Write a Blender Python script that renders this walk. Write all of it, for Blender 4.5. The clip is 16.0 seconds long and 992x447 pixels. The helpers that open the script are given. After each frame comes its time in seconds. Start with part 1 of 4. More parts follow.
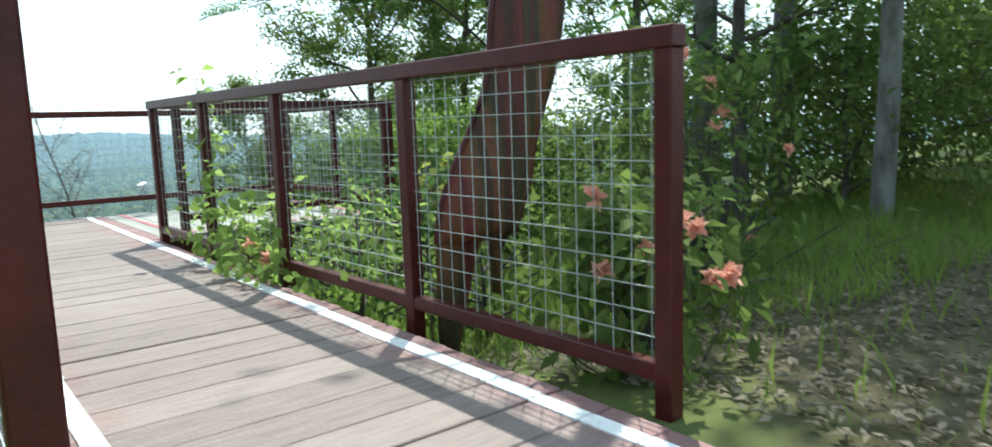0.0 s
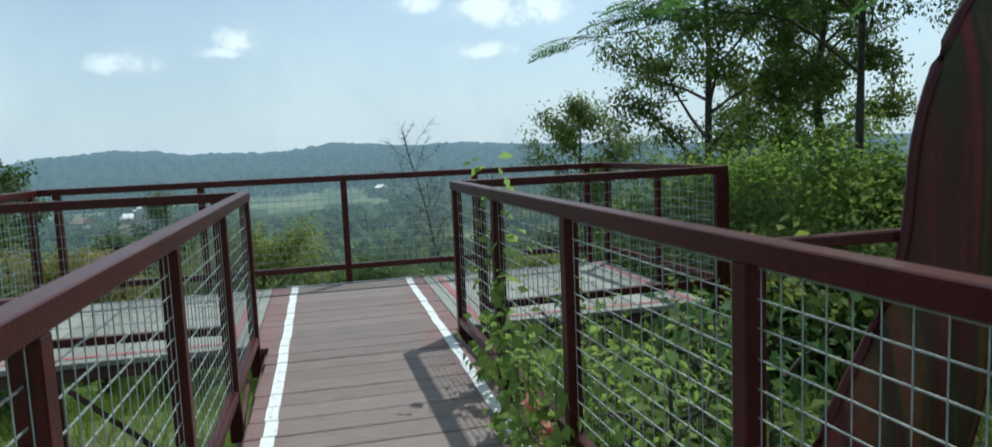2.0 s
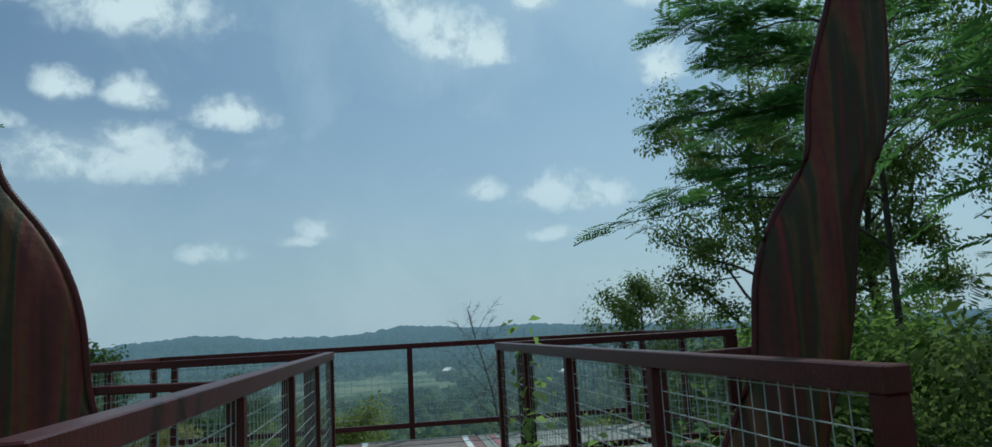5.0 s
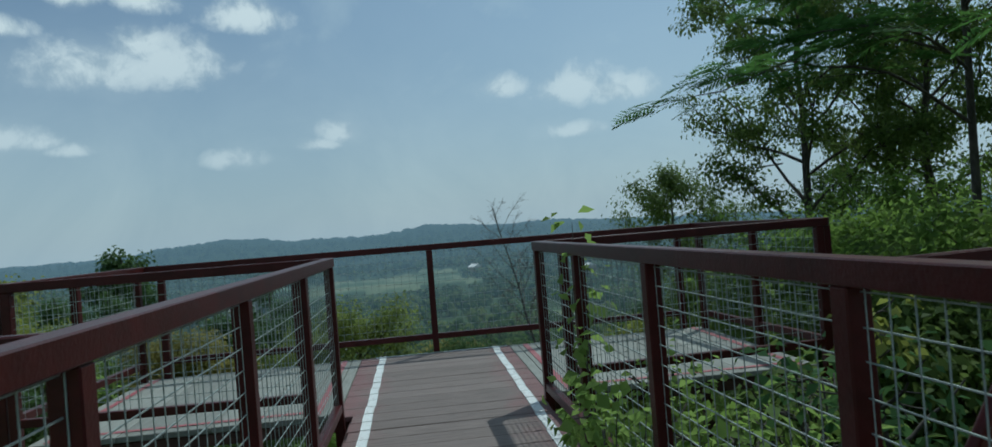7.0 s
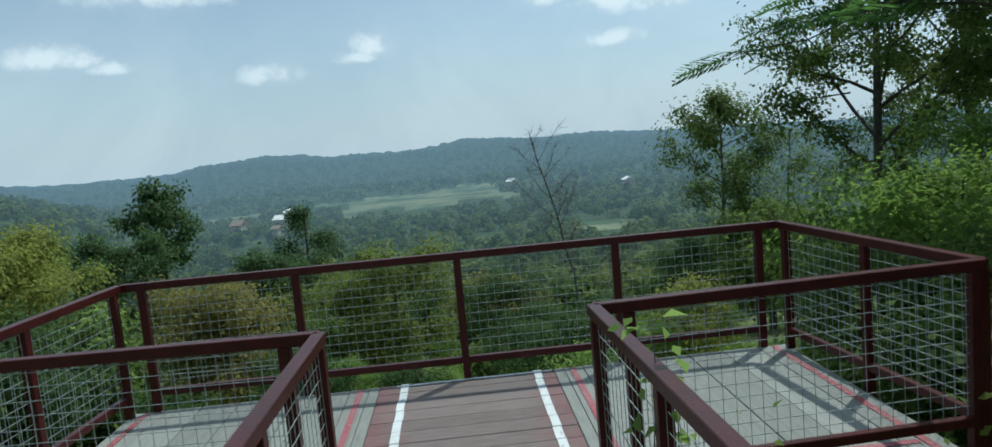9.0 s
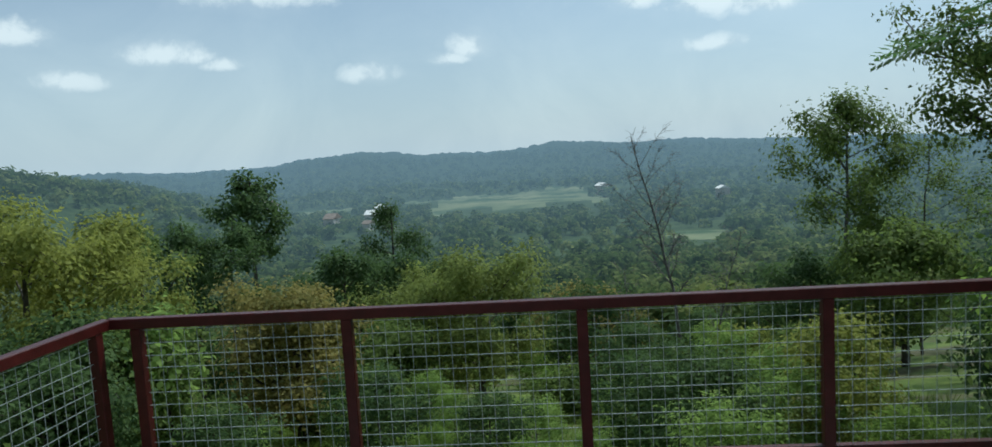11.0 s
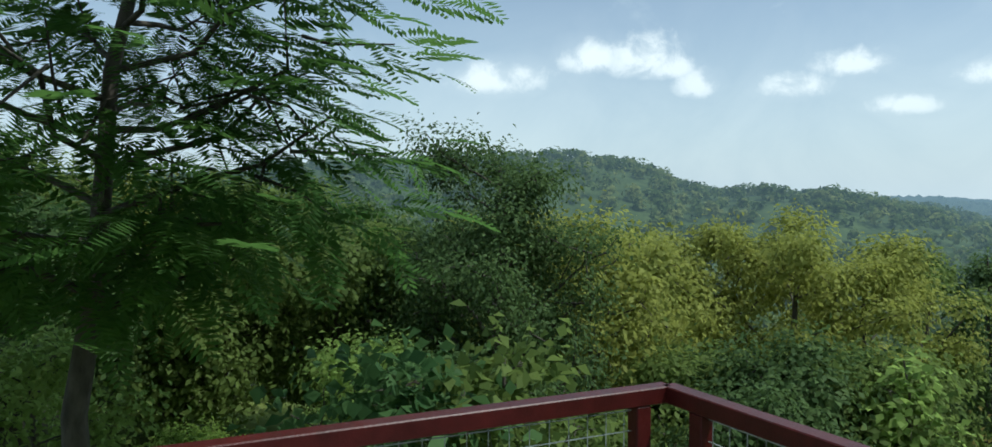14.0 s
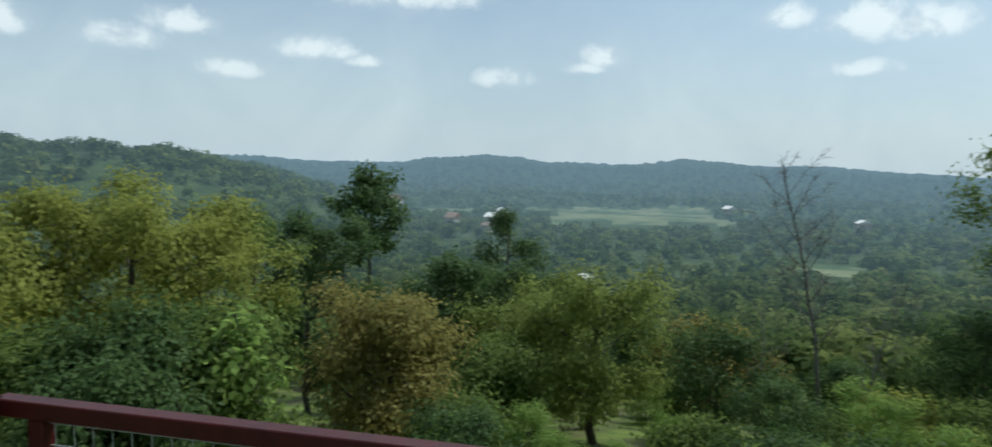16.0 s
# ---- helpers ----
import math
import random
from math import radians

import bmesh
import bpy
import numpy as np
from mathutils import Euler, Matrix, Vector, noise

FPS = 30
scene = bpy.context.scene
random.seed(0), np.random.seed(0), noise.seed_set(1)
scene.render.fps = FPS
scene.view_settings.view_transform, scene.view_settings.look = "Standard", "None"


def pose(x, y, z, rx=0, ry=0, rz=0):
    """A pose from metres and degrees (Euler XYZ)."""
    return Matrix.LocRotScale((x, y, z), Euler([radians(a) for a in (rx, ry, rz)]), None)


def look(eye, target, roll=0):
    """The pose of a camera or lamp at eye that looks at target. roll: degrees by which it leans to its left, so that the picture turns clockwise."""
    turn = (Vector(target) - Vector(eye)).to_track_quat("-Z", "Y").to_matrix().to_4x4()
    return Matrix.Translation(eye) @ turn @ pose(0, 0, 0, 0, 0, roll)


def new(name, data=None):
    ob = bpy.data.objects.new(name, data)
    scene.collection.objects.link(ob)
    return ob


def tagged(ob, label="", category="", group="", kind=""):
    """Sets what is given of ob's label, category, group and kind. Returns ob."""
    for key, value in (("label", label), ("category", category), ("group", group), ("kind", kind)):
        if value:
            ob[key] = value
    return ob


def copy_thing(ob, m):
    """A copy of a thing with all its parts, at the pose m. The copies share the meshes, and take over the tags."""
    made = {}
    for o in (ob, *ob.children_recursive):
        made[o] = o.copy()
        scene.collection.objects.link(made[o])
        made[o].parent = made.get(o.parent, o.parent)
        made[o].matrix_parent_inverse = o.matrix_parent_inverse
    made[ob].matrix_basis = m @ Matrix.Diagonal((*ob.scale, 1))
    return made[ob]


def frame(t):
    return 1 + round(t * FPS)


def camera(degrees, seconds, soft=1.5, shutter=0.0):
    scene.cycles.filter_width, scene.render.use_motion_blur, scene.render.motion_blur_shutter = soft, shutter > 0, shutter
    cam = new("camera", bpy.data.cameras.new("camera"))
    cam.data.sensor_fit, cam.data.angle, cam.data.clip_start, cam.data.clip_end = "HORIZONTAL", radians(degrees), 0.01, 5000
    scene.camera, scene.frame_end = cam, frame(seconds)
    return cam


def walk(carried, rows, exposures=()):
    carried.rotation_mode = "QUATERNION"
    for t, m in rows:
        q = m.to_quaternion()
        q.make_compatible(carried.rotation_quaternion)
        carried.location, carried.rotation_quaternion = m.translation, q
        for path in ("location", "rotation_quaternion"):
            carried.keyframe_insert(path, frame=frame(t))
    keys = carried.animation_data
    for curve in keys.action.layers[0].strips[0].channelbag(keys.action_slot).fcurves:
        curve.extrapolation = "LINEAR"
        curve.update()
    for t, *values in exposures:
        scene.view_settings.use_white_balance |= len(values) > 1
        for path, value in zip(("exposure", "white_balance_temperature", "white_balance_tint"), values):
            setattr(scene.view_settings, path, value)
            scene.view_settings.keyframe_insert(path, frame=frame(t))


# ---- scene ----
cam = camera(68.1, 16.0, soft=1.5, shutter=0.2)

PATH = [
    (0, (-0.835, -6.033, 0.814), (0.408, -4.49, 0.542), -1.9),
    (0.5, (-0.59, -5.755, 0.844), (0.424, -4.042, 0.649), -0.3),
    (1, (-0.30, -5.57, 0.93), (0.412, -3.725, 0.642), -1.0),
    (1.5, (-0.198, -5.245, 1.002), (0.317, -3.348, 0.634), -0.6),
    (2, (-0.203, -5.022, 1.305), (0.252, -3.087, 1.088), -2.4),
    (2.5, (-0.225, -5.127, 1.359), (0.204, -3.173, 1.359), -2.7),
    (3, (-0.121, -5.543, 1.065), (0.248, -3.577, 1.073), -1.5),
    (3.5, (-0.16, -6.012, 1.185), (0.123, -4.041, 1.38), -1.5),
    (3.7, (-0.221, -6.206, 1.213), (0.058, -4.24, 1.455), -1.8),
    (5.8, (-0.209, -6.166, 1.16), (0.078, -4.214, 1.482), -4.2),
    (6, (-0.179, -6.03, 1.15), (0.08, -4.081, 1.517), -4.6),
    (6.5, (-0.072, -5.454, 1.025), (0.11, -3.475, 1.255), -5.9),
    (7, (-0.121, -4.928, 1.181), (0.101, -2.941, 1.189), -4.5),
    (7.5, (-0.002, -4.588, 1.455), (0.233, -2.607, 1.316), -4.6),
    (8, (-0.013, -4.165, 1.618), (0.201, -2.182, 1.466), -3.4),
    (8.5, (-0.018, -3.845, 1.826), (0.155, -1.864, 1.611), -4.2),
    (9, (0.052, -3.636, 1.914), (0.153, -1.65, 1.696), -5.2),
    (9.2, (0.095, -3.397, 1.891), (0.176, -1.41, 1.685), -4.6),
    (11.3, (-0.185, -1.348, 1.876), (-0.373, 0.634, 1.684), -4.0),
    (11.5, (-0.135, -1.119, 1.853), (-0.358, 0.857, 1.64), -4.3),
    (12, (-0.082, -0.64, 1.837), (-0.369, 1.314, 1.525), -3.0),
    (12.5, (-0.151, -0.126, 1.807), (-0.65, 1.788, 1.512), -1.7),
    (13, (-0.322, 0.286, 1.779), (-1.448, 1.923, 1.554), -2.5),
    (13.5, (-0.471, 0.416, 1.768), (-2.122, 1.538, 1.638), -2.6),
    (14, (-0.691, 0.549, 1.724), (-2.454, 1.49, 1.653), -0.0),
    (14.5, (-0.837, 0.699, 1.699), (-2.535, 1.751, 1.6), -0.6),
    (15, (-0.849, 0.731, 1.698), (-2.243, 2.159, 1.559), -0.1),
    (15.5, (-0.589, 0.604, 1.764), (-1.551, 2.351, 1.604), 0.1),
    (16, (-0.532, 0.338, 1.88), (-0.983, 2.28, 1.713), 1.3),
]
EXPOSURES = [(0, 1.28, 6100, -2), (0.5, 0.9, 5700, -3), (1, 0.5, 5850, -2), (1.5, 0.22, 6050, 0), (2, 0.08, 5800, -1), (2.5, -0.12, 5650, -1), (3, -0.5, 5600, -2), (3.5, -0.52, 5500, -4), (6, -0.62, 5400, -8), (6.5, -0.65, 5400, -7), (7, -0.68, 5450, -6), (7.5, -0.42, 5500, -4), (8, -0.26, 5550, -3), (8.5, -0.2, 5600, -3), (11.5, -0.15, 5750, -1), (12, 0.05, 5750, 0), (12.5, 0.0, 5800, 0), (13.5, 0.1, 5850, 0), (14.5, 0.12, 5950, 0), (15.5, -0.05, 5980, 1), (16, -0.1, 5980, 1)]
walk(cam, [(t, look(eye, target, roll)) for t, eye, target, roll in PATH], EXPOSURES)

# ---- world and sun ----
SUN_TO = Vector((0.43, 0.43, 1.06)).normalized()
sun = new("sun", bpy.data.lights.new("sun", "SUN"))
sun.data.energy, sun.data.angle, sun.data.color = 3.3, radians(0.6), (1.0, 0.95, 0.87)
sun.matrix_world = look(SUN_TO * 60, (0, 0, 0))


def node(tree, kind, **values):
    n = tree.nodes.new(kind)
    for key, value in values.items():
        setattr(n, key, value)
    return n


def calc(tree, op, a, b=None, c=None, clamp=False):
    n = node(tree, "ShaderNodeMath", operation=op, use_clamp=clamp)
    for i, v in enumerate((a, b, c)):
        if v is None:
            continue
        if isinstance(v, (int, float)):
            n.inputs[i].default_value = v
        else:
            tree.links.new(v, n.inputs[i])
    return n.outputs[0]


def blend(tree, factor, a, b):
    n = node(tree, "ShaderNodeMix", data_type="RGBA")
    for slot, v in ((0, factor), (6, a), (7, b)):
        if isinstance(v, (int, float)):
            n.inputs[slot].default_value = v
        elif isinstance(v, tuple):
            n.inputs[slot].default_value = (*v, 1)
        else:
            tree.links.new(v, n.inputs[slot])
    return n.outputs[2]


def ramp(tree, factor, stops):
    n = node(tree, "ShaderNodeValToRGB")
    els = n.color_ramp.elements
    while len(els) < len(stops):
        els.new(0.5)
    for el, (p, c) in zip(els, stops):
        el.position, el.color = p, (*c, 1) if isinstance(c, tuple) else (c, c, c, 1)
    tree.links.new(factor, n.inputs[0])
    return n.outputs[0]


def noise_of(tree, vector, scale, detail=4, rough=0.55, distortion=0.0):
    n = node(tree, "ShaderNodeTexNoise")
    n.inputs["Scale"].default_value, n.inputs["Detail"].default_value = scale, detail
    n.inputs["Roughness"].default_value, n.inputs["Distortion"].default_value = rough, distortion
    if vector is not None:
        tree.links.new(vector, n.inputs["Vector"])
    return n.outputs["Fac"]


# cumulus: azimuth right of +y, elevation, half width, half height (degrees)
CLOUDS = [(-24, 24.6, 6.0, 2.6), (-18, 23.2, 4.6, 2.6), (1.4, 26, 2.6, 2.5), (3.2, 23.6, 2.4, 2.0), (6.4, 21.9, 3.6, 2.3), (8.6, 21.2, 2.0, 1.5),
          (12.8, 24.8, 1.6, 1.2), (22.4, 18.8, 1.7, 1.5), (22.6, 24.6, 2.0, 1.8), (14.6, 26.8, 2.2, 0.8), (-18.1, 17.5, 1.8, 1.3), (-22.5, 17.6, 1.6, 1.2),
          (-11.2, 16.4, 2.6, 1.4), (-21.5, 12.6, 4.2, 1.7), (-16.6, 13.0, 3.2, 2.0), (-18.4, 14.4, 2.0, 1.3), (-26.6, 15.1, 1.5, 0.7), (7.9, 10.6, 1.4, 0.9),
          (13.4, 10.0, 2.6, 1.5), (16.6, 9.6, 2.8, 1.2), (13.2, 6.9, 2.0, 0.6), (-5.2, 7.9, 1.5, 0.9), (-6.6, 7.2, 1.4, 0.5), (-13.0, 6.3, 1.7, 0.8),
          (-23.3, 7.3, 1.3, 0.5), (-25.2, 7.8, 1.4, 0.6), (-27.5, 8.0, 2.3, 0.9), (-54.4, 10.4, 1.9, 1.2), (-50.6, 10.3, 2.8, 1.7), (-48.4, 9.6, 1.6, 1.0),
          (-62, 9.0, 3.3, 1.2), (-39.8, 7.9, 2.0, 0.9), (-36.4, 9.2, 2.2, 1.0), (-46.7, 8.3, 1.4, 1.2), (-33, 6.2, 2.0, 0.7),
          (-40, 25, 7, 2.6), (40, 22, 6, 2.6), (-30, 34, 8, 3.4), (25, 36, 9, 3.6), (75, 24, 9, 3.5), (-90, 18, 8, 3.4), (120, 26, 8, 3.6), (180, 22, 9, 3.6), (-140, 28, 9, 3.6)]


def make_world():
    world = bpy.data.worlds.new("sky")
    world.use_nodes = True
    scene.world = world
    t = world.node_tree
    t.nodes.clear()
    sky = node(t, "ShaderNodeTexSky", sky_type="NISHITA", sun_disc=False)
    sky.sun_elevation, sky.sun_rotation = math.asin(SUN_TO.z), math.atan2(SUN_TO.x, SUN_TO.y)
    sky.air_density, sky.dust_density, sky.ozone_density = 1.0, 1.3, 1.7
    way = node(t, "ShaderNodeTexCoord").outputs["Generated"]
    xyz = node(t, "ShaderNodeSeparateXYZ")
    t.links.new(way, xyz.inputs[0])
    az = calc(t, "MULTIPLY", calc(t, "ARCTAN2", xyz.outputs[0], xyz.outputs[1]), 57.2958)
    el = calc(t, "MULTIPLY", calc(t, "ARCSINE", xyz.outputs[2]), 57.2958)
    flat = node(t, "ShaderNodeCombineXYZ")
    t.links.new(az, flat.inputs[0])
    t.links.new(el, flat.inputs[1])
    billow = noise_of(t, way, 24, 8, 0.6, 0.25)
    nearest = None
    for a, e, w, h in CLOUDS:
        sub = node(t, "ShaderNodeVectorMath", operation="SUBTRACT")
        t.links.new(flat.outputs[0], sub.inputs[0])
        sub.inputs[1].default_value = (a, e, 0)
        mul = node(t, "ShaderNodeVectorMath", operation="MULTIPLY")
        t.links.new(sub.outputs[0], mul.inputs[0])
        mul.inputs[1].default_value = (1 / w, 1 / h, 0)
        # flat-based: what lies under the middle counts as further off
        base = node(t, "ShaderNodeVectorMath", operation="MINIMUM")
        t.links.new(mul.outputs[0], base.inputs[0])
        base.inputs[1].default_value = (99, 0, 0)
        sink = node(t, "ShaderNodeVectorMath", operation="MULTIPLY_ADD")
        t.links.new(base.outputs[0], sink.inputs[0])
        sink.inputs[1].default_value = (0, 0.6, 0)
        t.links.new(mul.outputs[0], sink.inputs[2])
        mul = sink
        ln = node(t, "ShaderNodeVectorMath", operation="LENGTH")
        t.links.new(mul.outputs[0], ln.inputs[0])
        nearest = ln.outputs["Value"] if nearest is None else calc(t, "MINIMUM", nearest, ln.outputs["Value"])
    body = calc(t, "ADD", calc(t, "SUBTRACT", 1.36, nearest), calc(t, "MULTIPLY", calc(t, "SUBTRACT", billow, 0.5), 2.1))
    mask = ramp(t, body, [(0.0, 0.0), (0.3, 0.30), (0.65, 0.74), (1.0, 0.95)])
    wisps = ramp(t, noise_of(t, way, 5, 6, 0.6, 0.5), [(0.36, 0.0), (0.72, 0.62)])
    streak = node(t, "ShaderNodeVectorMath", operation="MULTIPLY")
    t.links.new(flat.outputs[0], streak.inputs[0])
    streak.inputs[1].default_value = (0.07, 0.15, 1)
    layer = ramp(t, noise_of(t, streak.outputs[0], 1.6, 6, 0.62, 0.4), [(0.45, 0.0), (0.75, 0.45)])
    wisps = calc(t, "MAXIMUM", wisps, layer)
    haze = ramp(t, calc(t, "DIVIDE", el, 40), [(0.0, 0.84), (0.2, 0.56), (0.45, 0.20), (0.8, 0.02)])
    # strengths are in the sky texture's own units
    milk = blend(t, ramp(t, noise_of(t, way, 4.5, 6, 0.6, 0.6), [(0.35, 0.0), (0.68, 1.0)]), (6.1, 7.0, 7.7), (7.5, 8.2, 8.6))
    veil = blend(t, calc(t, "MAXIMUM", wisps, haze), sky.outputs[0], milk)
    halo = ramp(t, calc(t, "ADD", calc(t, "DIVIDE", calc(t, "SUBTRACT", 3.2, nearest), 3.2), calc(t, "MULTIPLY", calc(t, "SUBTRACT", noise_of(t, way, 9, 5, 0.6, 0.4), 0.5), 0.9)), [(0.45, 0.0), (0.95, 0.20)])
    veil = blend(t, halo, veil, (8.3, 8.8, 9.1))
    # the bright air round the sun
    near_sun = node(t, "ShaderNodeVectorMath", operation="DOT_PRODUCT")
    t.links.new(way, near_sun.inputs[0])
    near_sun.inputs[1].default_value = SUN_TO
    veil = blend(t, ramp(t, near_sun.outputs["Value"], [(0.45, 0.0), (0.8, 0.42), (1.0, 0.7)]), veil, (7.6, 9.3, 10.4))
    cloud = ramp(t, calc(t, "ADD", billow, calc(t, "MULTIPLY", body, 0.1)), [(0.40, (0.60, 0.66, 0.71)), (0.60, (1.0, 1.0, 0.98))])
    bright = node(t, "ShaderNodeVectorMath", operation="SCALE")
    t.links.new(cloud, bright.inputs[0])
    bright.inputs["Scale"].default_value = 11.0
    low_haze = ramp(t, calc(t, "DIVIDE", el, 40), [(0.1, 0.42), (0.42, 0.95)])
    final = blend(t, calc(t, "MULTIPLY", mask, low_haze), veil, bright.outputs[0])
    back = node(t, "ShaderNodeBackground")
    back.inputs["Strength"].default_value = 0.1
    t.links.new(final, back.inputs[0])
    out = node(t, "ShaderNodeOutputWorld")
    t.links.new(back.outputs[0], out.inputs[0])


make_world()


# ---- materials ----
def material(name, base, rough=0.6, metal=0.0, bump=0.0, bump_scale=40, spec=0.5):
    """base: a colour, or a function of the tree and a coordinate socket that gives one."""
    m = bpy.data.materials.new(name)
    m.use_nodes = True
    t = m.node_tree
    p = t.nodes["Principled BSDF"]
    p.inputs["Roughness"].default_value, p.inputs["Metallic"].default_value = rough, metal
    p.inputs["Specular IOR Level"].default_value = spec
    place = node(t, "ShaderNodeNewGeometry").outputs["Position"]
    if callable(base):
        t.links.new(base(t, place), p.inputs["Base Color"])
    else:
        p.inputs["Base Color"].default_value = (*base, 1)
    if bump:
        b = node(t, "ShaderNodeBump")
        b.inputs["Strength"].default_value, b.inputs["Distance"].default_value = bump, 0.01
        t.links.new(noise_of(t, place, bump_scale, 5), b.inputs["Height"])
        t.links.new(b.outputs[0], p.inputs["Normal"])
    return m


def two_tone(a, b, scale, detail=5, low=0.35, high=0.65, stretch=(1, 1, 1)):
    def make(t, place):
        mul = node(t, "ShaderNodeVectorMath", operation="MULTIPLY")
        t.links.new(place, mul.inputs[0])
        mul.inputs[1].default_value = stretch
        return ramp(t, noise_of(t, mul.outputs[0], scale, detail, 0.6), [(low, a), (high, b)])
    return make


def rail_paint(t, place):
    grain = ramp(t, noise_of(t, place, 9, 5, 0.65), [(0.35, (0.045, 0.0058, 0.005)), (0.7, (0.078, 0.0102, 0.0094))])
    wear = ramp(t, noise_of(t, place, 60, 4, 0.7), [(0.66, 0.0), (0.74, 0.7)])
    return blend(t, wear, grain, (0.04, 0.018, 0.015))


def deck_paint(t, place):
    pick = node(t, "ShaderNodeObjectInfo").outputs["Random"]
    xyz = node(t, "ShaderNodeSeparateXYZ")
    t.links.new(place, xyz.inputs[0])
    mul = node(t, "ShaderNodeVectorMath", operation="MULTIPLY")
    t.links.new(place, mul.inputs[0])
    mul.inputs[1].default_value = (1.6, 14, 14)
    grain = noise_of(t, mul.outputs[0], 3, 6, 0.65)
    wood = ramp(t, calc(t, "ADD", calc(t, "MULTIPLY", grain, 0.8), calc(t, "MULTIPLY", pick, 0.2)),
                [(0.2, (0.108, 0.078, 0.067)), (0.5, (0.196, 0.149, 0.132)), (0.85, (0.275, 0.218, 0.197))])
    side = calc(t, "ABSOLUTE", xyz.outputs[0])
    worn = calc(t, "ADD", side, calc(t, "MULTIPLY", calc(t, "SUBTRACT", noise_of(t, place, 3.2, 5, 0.6), 0.5), 0.75))
    old_red = ramp(t, worn, [(0.42, 0.0), (0.68, 0.5)])
    painted = blend(t, old_red, wood, (0.22, 0.065, 0.072))
    stain = ramp(t, noise_of(t, place, 2.3, 5, 0.6), [(0.62, 0.0), (0.72, 0.35)])
    return blend(t, stain, painted, (0.07, 0.055, 0.05))


def pale_board(t, place):
    pick = node(t, "ShaderNodeObjectInfo").outputs["Random"]
    mul = node(t, "ShaderNodeVectorMath", operation="MULTIPLY")
    t.links.new(place, mul.inputs[0])
    mul.inputs[1].default_value = (14, 1.5, 14)
    grain = noise_of(t, mul.outputs[0], 3, 6, 0.65)
    base = ramp(t, calc(t, "ADD", calc(t, "MULTIPLY", grain, 0.75), calc(t, "MULTIPLY", pick, 0.25)),
                [(0.25, (0.185, 0.182, 0.160)), (0.7, (0.325, 0.32, 0.285))])
    dirt = ramp(t, noise_of(t, place, 2.6, 6, 0.65), [(0.55, 0.0), (0.75, 0.5)])
    return blend(t, dirt, base, (0.22, 0.21, 0.18))


def worn_line(colour, under):
    def make(t, place):
        chips = ramp(t, noise_of(t, place, 26, 6, 0.7), [(0.56, 0.0), (0.66, 0.8)])
        dust = ramp(t, noise_of(t, place, 3, 4), [(0.3, 0.0), (0.8, 0.3)])
        return blend(t, chips, blend(t, dust, colour, (0.4, 0.36, 0.34)), under)
    return make


def carved_paint(t, place):
    mul = node(t, "ShaderNodeVectorMath", operation="MULTIPLY")
    t.links.new(place, mul.inputs[0])
    mul.inputs[1].default_value = (6.5, 1.5, 0.32)
    flow = noise_of(t, mul.outputs[0], 1.5, 3, 0.5, 0.5)
    bands = ramp(t, flow, [(0.28, (0.03, 0.009, 0.007)), (0.40, (0.14, 0.026, 0.02)), (0.47, (0.12, 0.048, 0.015)),
                           (0.53, (0.03, 0.034, 0.009)), (0.60, (0.06, 0.018, 0.011)), (0.72, (0.15, 0.023, 0.019))])
    return blend(t, ramp(t, noise_of(t, place, 30, 5), [(0.45, 0.0), (0.75, 0.4)]), bands, (0.025, 0.01, 0.008))


def leafy(name, dark, light, glow=0.42, rough=0.6):
    """A leaf: diffuse and gloss in front, light through the blade; each blade its own shade."""
    m = bpy.data.materials.new(name)
    m.use_nodes = True
    t = m.node_tree
    p = t.nodes["Principled BSDF"]
    geo = node(t, "ShaderNodeNewGeometry")
    patch = noise_of(t, geo.outputs["Position"], 0.9, 3)
    mix = calc(t, "ADD", calc(t, "MULTIPLY", geo.outputs["Random Per Island"], 0.36), calc(t, "MULTIPLY", patch, 0.64))
    col = ramp(t, mix, [(0.2, dark), (0.74, light)])
    t.links.new(col, p.inputs["Base Color"])
    p.inputs["Roughness"].default_value = rough
    p.inputs["Specular IOR Level"].default_value = 0.12
    through_blade = node(t, "ShaderNodeBsdfTranslucent")
    t.links.new(blend(t, 0.5, col, tuple(min(1, c * 1.6) for c in light)), through_blade.inputs[0])
    both = node(t, "ShaderNodeMixShader")
    both.inputs[0].default_value = glow
    t.links.new(p.outputs[0], both.inputs[1])
    t.links.new(through_blade.outputs[0], both.inputs[2])
    t.links.new(both.outputs[0], t.nodes["Material Output"].inputs[0])
    return m


